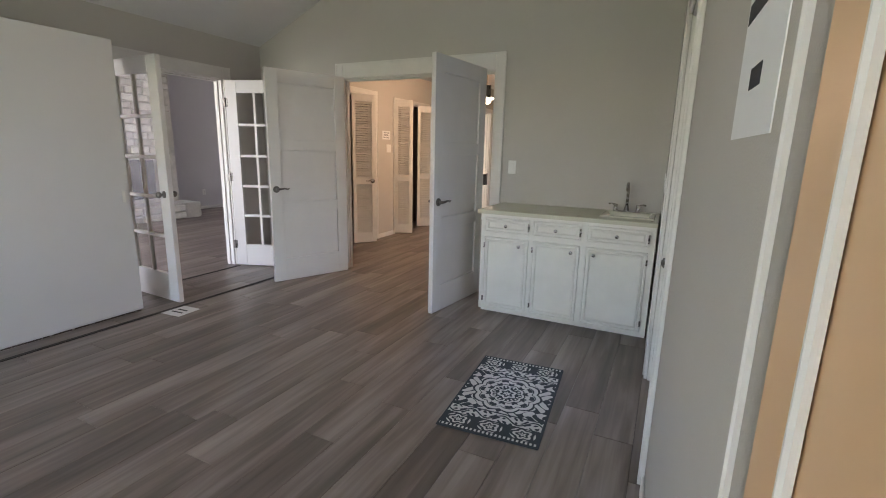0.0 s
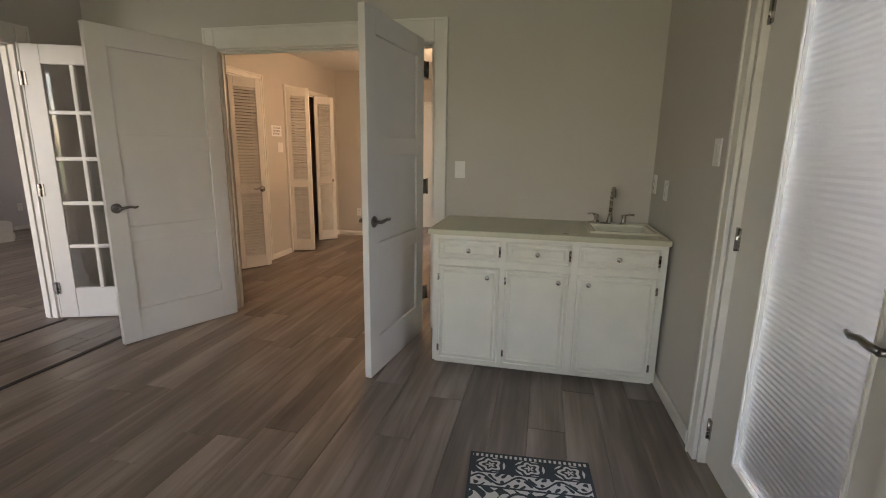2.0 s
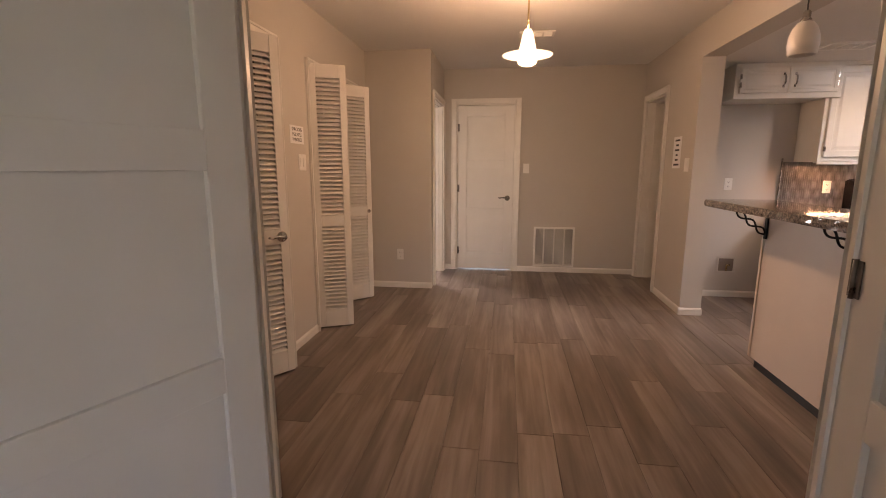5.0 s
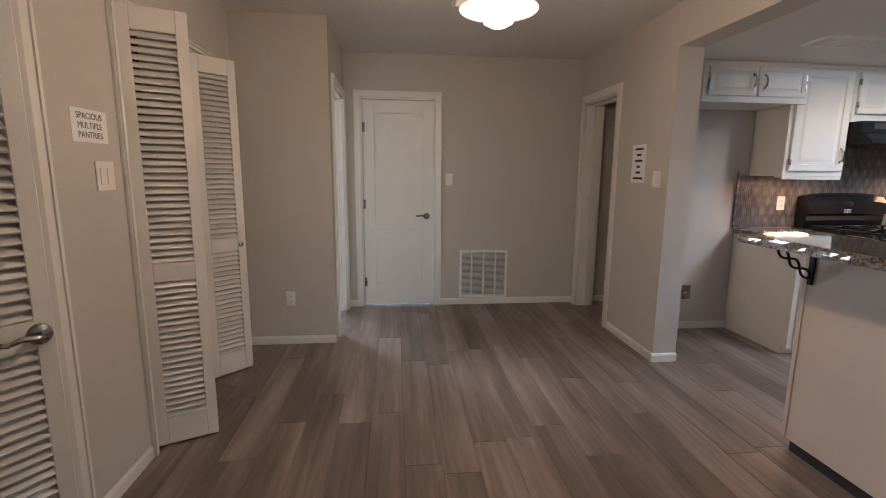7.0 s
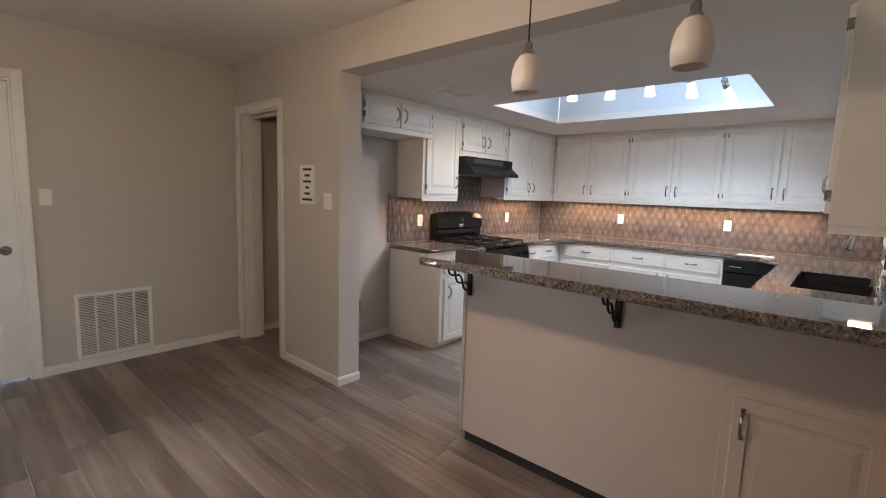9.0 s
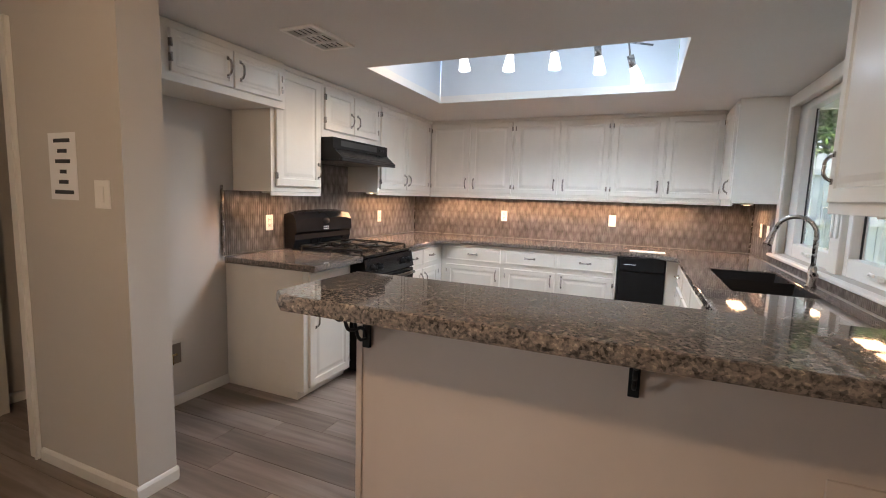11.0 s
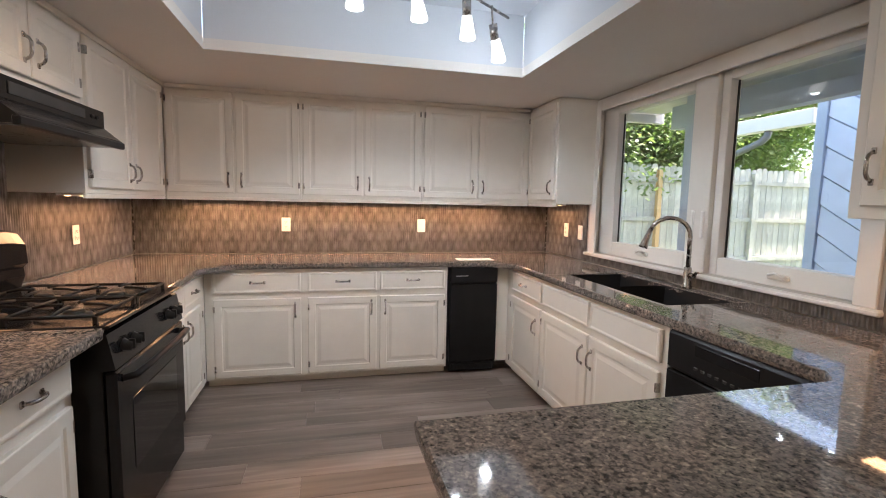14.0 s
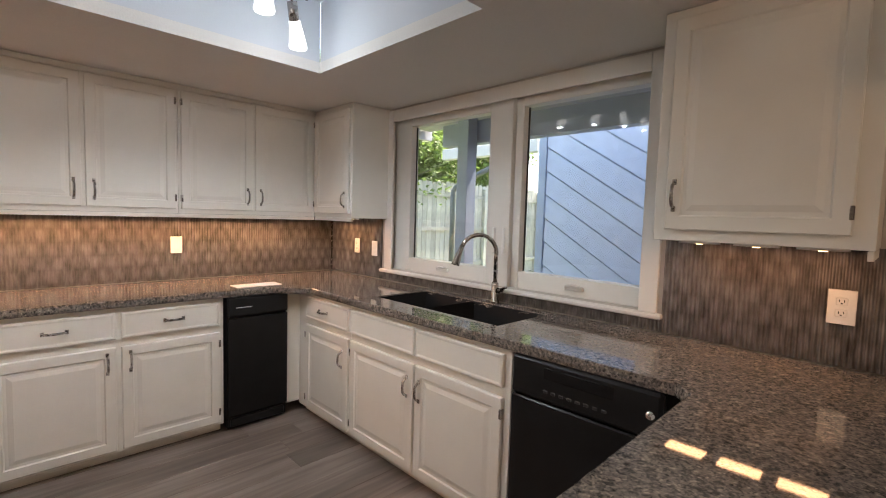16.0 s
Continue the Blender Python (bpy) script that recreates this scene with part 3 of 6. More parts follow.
# rooms beyond the hall doors
structure("wall_side_room", boxes((0.5, 0.6, 8.05, 9.9, 0, HC), (-0.285, 0.5, 8.08, 8.15, 0, HC)), WALL, "greige wall of a dim side room")
structure("ceiling_side_room", boxes((-0.285, 0.6, 8.1, 8.9, 2.4, 2.48)), CEIL, "dim ceiling", "ceiling")
structure("wall_bedroom", boxes((-6.0, -5.9, 7.9, 10.6, 0, HC), (-5.9, -5.5, 10.5, 10.6, 0, HC), (-4.2, -2.84, 10.5, 10.6, 0, HC), (-5.5, -4.2, 10.5, 10.6, 0, 0.8), (-5.5, -4.2, 10.5, 10.6, 2.1, HC), (-2.84, -2.74, 8.98, 10.6, 0, HC)), WALL, "pale wall of a daylit room with a window")
structure("ceiling_bedroom", boxes((-6, -2.94, 7.95, 10.6, HC + 0.002, HC + 0.08)), CEIL, "white ceiling", "ceiling")

# kitchen
YN, XE, YS = 7.95, 3.48, 4.335
structure("wall_north_kitchen", boxes((-0.285, 3.6, YN, YN + 0.12, 0, 2.7)), WALL, "greige painted kitchen wall")
structure("wall_east_kitchen", boxes((XE, XE + 0.12, YS - 0.15, YN, 0, 2.7)), WALL, "greige painted kitchen wall")
structure("wall_south_kitchen", boxes((0.402, 0.64, YS - 0.15, YS, 0, 2.7), (2.70, XE, YS - 0.15, YS, 0, 2.7), (0.64, 2.70, YS - 0.15, YS, 0, 1.0), (0.64, 2.70, YS - 0.15, YS, 2.15, 2.7)), WALL, "cream painted kitchen wall with a window over the sink")
SX0, SX1, SY0, SY1 = 1.05, 2.27, 5.16, 7.09
structure("ceiling_kitchen", boxes((-0.285, SX0, YS, YN, KC, KC + 0.06), (SX1, XE, YS, YN, KC, KC + 0.06), (SX0, SX1, YS, SY0, KC, KC + 0.06), (SX0, SX1, SY1, YN, KC, KC + 0.06)), CEIL, "white textured ceiling with a raised light tray", "ceiling")
structure("ceiling_light_tray", boxes((SX0 - 0.05, SX0 - 0.003, SY0, SY1, KC + 0.06, 2.66), (SX1 + 0.003, SX1 + 0.05, SY0, SY1, KC + 0.06, 2.66), (SX0, SX1, SY0 - 0.05, SY0 - 0.003, KC + 0.06, 2.66), (SX0, SX1, SY1 + 0.003, SY1 + 0.05, KC + 0.06, 2.66), (SX0 - 0.05, SX1 + 0.05, SY0 - 0.05, SY1 + 0.05, 2.60, 2.68)), TRAY, "bright white recessed ceiling tray, the cool light's blue put into its paint", "ceiling")


def strip(name, runs, h=0.064, t=0.013, material=None, label="white painted wooden baseboard"):
    """Baseboards along (x0, y0, x1, y1), on the left of the run, with a rounded top."""
    for x0, y0, x1, y1 in runs:
        d = Vector((x1 - x0, y1 - y0, 0))
        bm = bmesh.new()
        prof = [(0, 0), (t, 0), (t, h * 0.75), (t * 0.6, h * 0.92), (t * 0.25, h), (0, h)]
        rings = [[bm.verts.new((s, p, z)) for p, z in prof] for s in (0, d.length)]
        for j in range(6):
            bm.faces.new((rings[0][j], rings[0][(j + 1) % 6], rings[1][(j + 1) % 6], rings[1][j]))
        bm.faces.new(rings[0]), bm.faces.new(rings[1][::-1])
        ob = structure(name, bm, material or TRIM, label, "baseboard")
        ob.matrix_basis = Matrix.Translation((x0, y0, 0)) @ Matrix.Rotation(math.atan2(d.y, d.x), 4, "Z")


strip("baseboard", [(XL, 6.37, XL, 5.945), (-2.835, 7.845, XL, 7.845), (XL, 7.845, XL, 7.60), (-2.74, 8.86, -2.82, 8.86), (-0.465, 8.86, -1.885, 8.86),
                    (-0.465, 7.26, -0.465, 7.985), (-0.285, 7.26, -0.465 - 0.012, 7.26), (-0.285, 7.95, -0.285, 7.26), (0.68, YN, -0.285, YN), (0.5, 8.86, -0.285, 8.86),
                    (-8.5, 7.75, -8.5, 5.3), (-4.24, 7.75, -8.5, 7.75), (-2.92, YA, -4.0, YA), (XL, 4.46, XL, YB), (-1.02, YB, -0.4, YB), (-3.0, YB, -3.53, YB)])
for _a, _b in ((0.66, 1.75), (-1.8, -0.5)):
    _o = solid("baseboard", boxes((-0.014, 0, _a, _b, 0, 0.075), bevel=0.004), TRIM, "white painted wooden baseboard", "baseboard", "structure", EAST)


def casing(name, m, w, h, c=0.075, t=0.018, label="white painted door casing", jamb=0.12, header=None):
    """Moulded casing round an opening: local x along it, front to -y, jamb lining behind."""
    hd = header or c
    th = thing(name, m, label, "door casing", kind="structure")
    part("jamb", boxes((-c, 0, -t, 0, 0, h + hd), bevel=0.003), TRIM, th)
    part("jamb", boxes((w, w + c, -t, 0, 0, h + hd), bevel=0.003), TRIM, th)
    part("head", boxes((0.001, w - 0.001, -t, 0, h, h + hd), bevel=0.003), TRIM, th)
    part("bead", boxes((-c + 0.002, -c + 0.016, -t - 0.007, -t, 0, h + hd), (w + c - 0.016, w + c - 0.002, -t - 0.007, -t, 0, h + hd), (-c + 0.016, w + c - 0.016, -t - 0.007, -t, h + hd - 0.016, h + hd - 0.002)), TRIM, th)
    part("lining", boxes((-0.001, 0.014, 0.002, jamb, 0, h), (w - 0.014, w + 0.001, 0.002, jamb, 0, h), (0.014, w - 0.014, 0.002, jamb, h - 0.014, h + 0.001)), TRIM, th)
    part("stop", boxes((0.014, 0.026, jamb * 0.45, jamb * 0.75, 0, h - 0.014), (w - 0.026, w - 0.014, jamb * 0.45, jamb * 0.75, 0, h - 0.014), (0.026, w - 0.026, jamb * 0.45, jamb * 0.75, h - 0.026, h - 0.014)), TRIM, th)
    return th


casing("casing_double_door", pose(-2.815, YA, 0), 1.695, 2.045, 0.09, header=0.15, label="wide white casing of the double doorway", jamb=0.064)
casing("casing_double_door_hall", pose(-1.12, YB, 0, 0, 0, 180), 1.695, 2.045, 0.075, t=0.012, jamb=0.001, label="white casing on the hall side of the double doorway")
casing("casing_french_door", pose(XW, 2.08, 0, 0, 0, 90), 1.67, 2.02, 0.09, header=0.12, label="white casing of the french doorway", jamb=0.12)
casing("casing_glass_door", EAST @ pose(0, 0.55, 0, 0, 0, -90), 0.94, 2.05, 0.07, label="white casing of the glazed outside door", jamb=0.14)
casing("casing_pantry", pose(XL, 4.56, 0, 0, 0, 90), 1.31, 2.07, 0.065, label="white casing of a pantry opening", jamb=0.1)
casing("casing_pantry", pose(XL, 6.412, 0, 0, 0, 90), 1.10, 2.07, 0.036, label="white casing of a pantry opening", jamb=0.1)
casing("casing_far_door", pose(-2.68, 8.86, 0), 0.73, 2.08, 0.062, label="white casing of the closed hall door")
casing("casing_passage", pose(-2.835, 8.03, 0, 0, 0, 90), 0.70, 2.05, 0.065, label="white casing of an open doorway", jamb=0.1)
casing("casing_side_room", pose(-0.465, 8.73, 0, 0, 0, -90), 0.66, 2.05, 0.068, label="white casing of a doorway to a dim room", jamb=0.18)

# floor seams
structure("threshold_strip", boxes((-3.225, -3.19, 1.0, 3.9, 0.001, 0.006), bevel=0.002), SUBF, "thin dark floor joint strip", "trim")
structure("threshold_strip", boxes((-3.93, -3.90, 2.1, 3.73, 0.001, 0.006), bevel=0.002), SUBF, "thin dark floor joint strip", "trim")


# ---- doors ----
def lever(parent, x, z, y, way, material=None):
    """Lever handle on the face at y, pointing to way (+1 or -1 along x), on the side of -y."""
    bm = bmesh.new()
    lathe(bm, [(0, -0.012), (0.026, -0.012), (0.032, -0.006), (0.033, 0), (0, 0)], pose(x, y, z, -90, 0, 0), 18)
    tube(bm, [(x, y - 0.01, z), (x, y - 0.05, z)], 0.010, 10)
    tube(bm, [(x, y - 0.045, z), (x + way * 0.025, y - 0.052, z + 0.004), (x + way * 0.06, y - 0.052, z + 0.010), (x + way * 0.09, y - 0.050, z + 0.002), (x + way * 0.11, y - 0.048, z + 0.008)], [0.010, 0.010, 0.0085, 0.008, 0.006], 10)
    return part("lever_handle", bm, material or BRONZ, parent, "brushed pewter lever handle")


def lever_back(parent, x, z, y, way, material=None):
    ob = lever(parent, -x, z, -y, -way, material)
    ob.matrix_basis = pose(0, 0, 0, 0, 0, 180)
    return ob


def hinges(parent, x, y, zs, material=None):
    for z in zs:
        bm = boxes((x - 0.022, x + 0.022, y - 0.004, y, z - 0.045, z + 0.045))
        tube(bm, [(x, y - 0.006, z - 0.048), (x, y - 0.006, z + 0.048)], 0.006, 8)
        part("hinge", bm, material or BRONZ, parent, "pewter butt hinge")


def panel_door(name, m, w, h, label, handle_x, way, t=0.04, flat=False):
    """Three-panel shaker door, hinge edge at x 0, faces at y 0 and y t."""
    th = thing(name, m, label, "door", "", "")
    st = 0.115
    rows = [(0.23, 0.70), (0.80, 1.30), (1.40, h - 0.125)]
    bm = bmesh.new()
    box(bm, 0, st, 0, t, 0.008, h, 0.0025), box(bm, w - st, w, 0, t, 0.008, h, 0.0025)
    edges = [0.008] + [v for r in rows for v in r] + [h]
    for a, b in zip(edges[::2], edges[1::2]):
        box(bm, st - 0.001, w - st + 0.001, 0.0006, t - 0.0006, a, b, 0.0015)
    part("frame", bm, DOORP, th)
    for a, b in rows:
        part("panel", boxes((st - 0.004, w - st + 0.004, t * 0.40, t * 0.60, a - 0.004, b + 0.004)), DOORP, th)
    lever(th, handle_x, 0.93, 0.0, way)
    lever_back(th, handle_x, 0.93, t, way)
    hinges(th, 0.0, -0.001, (0.25, 1.05, 1.80))
    return th


_d = math.degrees
# left leaf swings into the first room, hinged at the west jamb
panel_door("panel_door", pose(-2.775, 4.205, 0, 0, 0, _d(math.atan2(3.445 - 4.205, -3.09 + 2.775))), 0.82, 2.045, "white three-panel wooden door standing open into the room", 0.765, -1)
_r = panel_door("panel_door", pose(-1.212, 4.19, 0, 0, 0, _d(math.atan2(3.40 - 4.19, -1.312 + 1.212))), 0.797, 2.045, "white three-panel wooden door standing open beside the vanity", 0.735, -1)
for _z in (0.30, 1.08, 1.86):
    _bm = boxes((-0.055, 0.0, 0.036, 0.041, _z - 0.05, _z + 0.05))
    tube(_bm, [(-0.058, 0.044, _z - 0.054), (-0.058, 0.044, _z + 0.054)], 0.009, 8)
    part("wide_hinge", _bm, BRONZ, _r, "wide-throw pewter hinge bridging to the jamb")
_far = panel_door("panel_door", pose(-2.664, 8.885, 0), 0.70, 2.06, "white three-panel wooden door, closed", 0.63, -1)


def french_door(name, m, w, h, label, handle, t=0.04):
    th = thing(name, m, label, "french door")
    st, top, bot = 0.125, 0.13, 0.25
    bm = boxes((0, st, 0, t, 0.012, h), (w - st, w, 0, t, 0.012, h), (st, w - st, 0.0006, t - 0.0006, 0.012, bot), (st, w - st, 0.0006, t - 0.0006, h - top, h), bevel=0.003)
    part("frame", bm, DOORP, th)
    gw, gh = (w - 2 * st), (h - top - bot)
    part("muntin", boxes((w / 2 - 0.014, w / 2 + 0.014, 0.004, t - 0.004, bot, h - top), bevel=0.004), DOORP, th)
    for i in range(1, 5):
        z = bot + gh * i / 5
        part("muntin", boxes((st, w - st, 0.003, t - 0.003, z - 0.014, z + 0.014), bevel=0.004), DOORP, th)
    for i in range(5):
        for j in range(2):
            x0 = st + j * gw / 2
            p = part("pane", boxes((x0 + 0.002, x0 + gw / 2 - 0.002, t / 2 - 0.002, t / 2 + 0.002, bot + gh * i / 5, bot + gh * (i + 1) / 5)), GLASS, th, "clear glass pane")
            p.visible_shadow = False
    if handle:
        for s in (-1, 1):
            bm = bmesh.new()
            lathe(bm, [(0, -0.062), (0.018, -0.060), (0.027, -0.048), (0.024, -0.034), (0.011, -0.026), (0.011, -0.01), (0.028, -0.006), (0.03, 0), (0, 0)], pose(w - 0.065, 0 if s < 0 else t, 0.93, -90 * (1 if s < 0 else -1), 0, 0), 18)
            part("door_knob", bm, BRONZ, th, "round dark metal door knob")
    hinges(th, 0.0, -0.001, (0.25, 1.0, 1.78))
    return th


french_door("french_door", pose(-3.985, 2.60, 0, 0, 0, -3), 0.72, 2.01, "white ten-pane french door standing open", True)
french_door("french_door", pose(-3.95, 3.73, 0, 0, 0, 20), 0.63, 2.01, "white ten-pane french door folded open against the wall", False)

# glazed outside door in the east wall
GD = thing("glass_door", EAST @ pose(0.03, 0.535, 0, 0, 0, -90), "white outside door with ribbed privacy glass, closed", "door")
part("frame", boxes((0, 0.24, 0, 0.045, 0.012, 2.04), (0.78, 0.91, 0, 0.045, 0.012, 2.04), (0.24, 0.78, 0.0006, 0.0444, 0.012, 0.17), (0.24, 0.78, 0.0006, 0.0444, 1.90, 2.04), bevel=0.003), DOORP, GD)
part("glass_bead", boxes((0.228, 0.242, -0.010, 0.0, 0.158, 1.912), (0.778, 0.792, -0.010, 0.0, 0.158, 1.912), (0.242, 0.778, -0.010, 0.0, 0.158, 0.172), (0.242, 0.778, -0.010, 0.0, 1.898, 1.912), bevel=0.003), DOORP, GD)
_bm = bmesh.new()
_nx, _nz = 60, 160
_g = [[_bm.verts.new((0.24 + 0.54 * i / _nx, 0.014 + 0.0011 * (j % 2), 0.17 + 1.73 * j / _nz)) for i in range(_nx + 1)] for j in range(_nz + 1)]
for _j in range(_nz):
    for _i in range(_nx):
        _bm.faces.new((_g[_j][_i], _g[_j][_i + 1], _g[_j + 1][_i + 1], _g[_j + 1][_i]))
_p = part("pane", _bm, RGLASS, GD, "ribbed privacy glass pane")
_p.visible_shadow = False
lever(GD, 0.855, 0.90, 0.0, -1)
_bm = bmesh.new()
lathe(_bm, [(0, -0.022), (0.022, -0.022), (0.030, -0.016), (0.032, 0), (0, 0)], pose(0.855, 0, 1.05, -90, 0, 0), 18)
box(_bm, 0.851, 0.859, -0.036, -0.02, 1.034, 1.066, 0.002)
part("deadbolt", _bm, BRONZ, GD, "pewter deadbolt turn")
hinges(GD, 0.0, -0.001, (0.17, 1.0, 1.83), NICK)

# door beside the entry; its peach is warm light put into the paint
PD = thing("entry_door", EAST @ pose(-0.004, -1.93, 0, 0, 0, -90), "painted door beside the entry, warm light put into its peach colour, grey ribs", "door")
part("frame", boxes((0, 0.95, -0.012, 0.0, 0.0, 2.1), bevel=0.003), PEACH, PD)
for _x in (-0.045, 0.085, 0.225):
    part("rib", boxes((_x, _x + 0.014, -0.020, -0.0125, 0.0, 2.1), bevel=0.006), TRIM, PD, "pale grey moulding rib")


def louver_leaf(th, m, w, h, knob_x=None, levered=False):
    """One louvred leaf of a bifold door as a part of th."""
    st, t = 0.05, 0.028
    bm = boxes((0, st, 0, t, 0, h), (w - st, w, 0, t, 0, h), (st, w - st, 0.0006, t - 0.0006, 0, 0.14), (st, w - st, 0.0006, t - 0.0006, 0.83, 0.92), (st, w - st, 0.0006, t - 0.0006, h - 0.10, h), bevel=0.0025)
    leaf = part("leaf", bm, TRIM, th, "white louvred leaf")
    leaf.matrix_basis = m
    sl = slat_mesh(w - 2 * st)
    for a, b in ((0.14, 0.83), (0.92, h - 0.10)):
        n = round((b - a) / 0.0320)
        for i in range(n):
            o = part("slat", sl, None, leaf)
            o.location = (st, t / 2, a + (i + 0.5) * (b - a) / n)
    if knob_x is not None:
        (lever(leaf, knob_x, 0.875, 0.0, -1, NICK) if levered else knob(leaf, knob_x, 0.875, 0.0, 0.017, NICK))
    return leaf


_slats = {}


def slat_mesh(w):
    key = round(w, 3)
    if key not in _slats:
        bm = bmesh.new()
        box(bm, 0, w, -0.0205, 0.0205, -0.003, 0.003)
        bmesh.ops.rotate(bm, cent=(0, 0, 0), matrix=Matrix.Rotation(radians(37), 3, "X"), verts=bm.verts[:])
        _slats[key] = mesh("slat", bm, TRIM)
    return _slats[key]


def aim(x0, y0, x1, y1, z=0.015):
    """A pose at (x0, y0) whose x runs to (x1, y1)."""
    return pose(x0, y0, z, 0, 0, _d(math.atan2(y1 - y0, x1 - x0)))


B1 = thing("bifold_door", pose(0, 0, 0), "white louvred bifold pantry door, half open", "closet door", "pantry doors")
louver_leaf(B1, aim(-3.56, 5.395, -3.375, 5.66), 0.325, 2.04, 0.285, True)
louver_leaf(B1, aim(-3.375, 5.69, -3.545, 5.865), 0.25, 2.04)
B2 = thing("bifold_door", pose(0, 0, 0), "white louvred bifold pantry doors folded partly open", "closet door", "pantry doors")
louver_leaf(B2, aim(-3.53, 6.432, -3.285, 6.545), 0.275, 2.06)
louver_leaf(B2, aim(-3.55, 7.195, -3.355, 7.39), 0.276, 2.04, 0.235)
louver_leaf(B2, aim(-3.30, 6.60, -3.55, 6.69), 0.27, 2.04)
louver_leaf(B2, aim(-3.36, 7.415, -3.545, 7.495), 0.20, 2.04)
# shelves share the pantry walls' painted-in shade
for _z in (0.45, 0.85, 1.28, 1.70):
    solid("pantry_shelf", boxes((-4.01, -3.70, 4.44, 6.09, _z, _z + 0.02), bevel=0.002), DARKW, "painted pantry shelf with its dimness put into the colour, empty", "shelf", group="pantry shelves")


# ---- small wall fittings ----
def plate(name, m, kind, label, w=0.072, h=0.118):
    """Switch or socket plate: local x along the wall, front to -y."""
    th = thing(name, m, label, "light switch" if kind.startswith("s") else "power outlet")
    part("cover_plate", boxes((-w / 2, w / 2, -0.006, 0, -h / 2, h / 2), bevel=0.002), PLATE, th)
    if kind.startswith("s"):
        n = int(kind[1:])
        for i in range(n):
            x = (i - (n - 1) / 2) * 0.046
            part("rocker", boxes((x - 0.016, x + 0.016, -0.010, -0.0062, -0.034, 0.034), bevel=0.0015), PLATE, th)
    else:
        for z in (-0.021, 0.021):
            f = part("socket", boxes((-0.017, 0.017, -0.009, -0.0062, z - 0.014, z + 0.014), bevel=0.003), PLATE, th)
            part("slot", boxes((-0.008, -0.0055, -0.0098, -0.0092, z - 0.003, z + 0.006), (0.0055, 0.008, -0.0098, -0.0092, z - 0.003, z + 0.006), (-0.0025, 0.0025, -0.0098, -0.0092, z - 0.010, z - 0.005)), SLOT, f)
    return th


N_, E_, S_, W_ = 0, -90, 180, 90   # front of the plate faces south, west, north, east
plate("light_switch", pose(-0.93, YA, 1.20), "s1", "white rocker switch on the wall above the vanity")
plate("light_switch", EAST @ pose(0, 0.77, 1.335, 0, 0, -90), "s1", "white rocker switch beside the glazed door")
plate("power_outlet", EAST @ pose(0, 1.45, 1.12, 0, 0, -90), "o", "white outlet on the wall over the vanity")
plate("power_outlet", EAST @ pose(0, 1.70, 1.14, 0, 0, -90), "o", "white outlet in the corner over the vanity")
plate("light_switch", pose(XL, 6.25, 1.345, 0, 0, W_), "s2", "white double rocker switch beside the pantry", 0.118)
plate("light_switch", pose(-0.465, 7.395, 1.335, 0, 0, E_), "s1", "white rocker switch beside the kitchen opening", 0.10)
plate("light_switch", pose(-1.81, 8.86, 1.30), "s1", "white rocker switch beside the closed door")
plate("power_outlet", pose(-3.18, 7.845, 0.373), "o", "white outlet low on the hall wall")
plate("power_outlet", pose(0.135, YN, 1.15), "o", "white outlet in the refrigerator alcove")
for _y in (6.77, 5.60):
    plate("power_outlet", pose(XE - 0.03, _y, 1.163, 0, 0, E_), "s1" if _y < 6 else "o", "cream outlet plate on the tin backsplash")
plate("power_outlet", pose(1.005, YN - 0.03, 1.13), "o", "white outlet plate on the tin backsplash")
plate("power_outlet", pose(2.60, YN - 0.03, 1.133), "o", "white outlet plate on the tin backsplash")
plate("power_outlet", pose(3.04, YS + 0.03, 1.158, 0, 0, S_), "o", "cream outlet plate on the tin backsplash")
plate("light_switch", pose(2.80, YS + 0.03, 1.150, 0, 0, S_), "s1", "cream switch plate on the tin backsplash")
plate("power_outlet", pose(0.0, YS + 0.03, 1.135, 0, 0, S_), "o", "cream outlet plate on the tin backsplash", 0.08, 0.125)
for _y in (6.15, 6.75):
    plate("power_outlet", pose(-8.5, _y, 0.36, 0, 0, W_), "o", "white outlet low on the living room wall")


def sign(name, m, w, h, rows, size, label):
    th = thing(name, m, label, "paper sign")
    part("sheet", boxes((-w / 2, w / 2, -0.0015, 0, -h / 2, h / 2)), PAPER, th)
    for i, (text, wide) in enumerate(rows):
        z = h / 2 - h * (i + 0.75) / (len(rows) + 0.5)
        if text:
            words(text, size, th, pose(0, -0.0022, z, 90, 0, 0))
        else:
            part("print_line", boxes((-wide / 2, wide / 2, -0.0022, -0.0016, z - size * 0.32, z + size * 0.32)), INK, th)
    return th


sign("paper_sign", pose(XL, 6.19, 1.538, 0, 0, W_), 0.215, 0.125, [("SPACIOUS", 0), ("MULTIPLE", 0), ("PANTRIES", 0)], 0.034, "white paper notice taped beside the pantry")
sign("paper_sign", pose(-0.465, 7.665, 1.45, 0, 0, E_), 0.20, 0.29, [("", 0.12), ("", 0.07), ("", 0.11), ("", 0.05), ("", 0.07), ("", 0.14)], 0.026, "white paper notice with six printed lines")
sign("paper_sign", EAST @ pose(0, -1.60, 1.58, 0, 0, -90), 0.26, 0.44, [("", 0.18), ("", 0.20), ("", 0.24), ("", 0.07)], 0.042, "white paper notice taped beside the entry")
PS = thing("paper_sign", pose(-3.10, 2.455, 0.001, 0, 0, 4), "white paper notice fallen on the floor", "paper sign")
part("sheet", boxes((-0.10, 0.10, -0.10, 0.10, 0, 0.002)), PAPER, PS)
part("print_line", boxes((-0.05, 0.05, 0.01, 0.028, 0.0021, 0.0027), (-0.06, 0.06, -0.04, -0.024, 0.0021, 0.0027)), INK, PS)


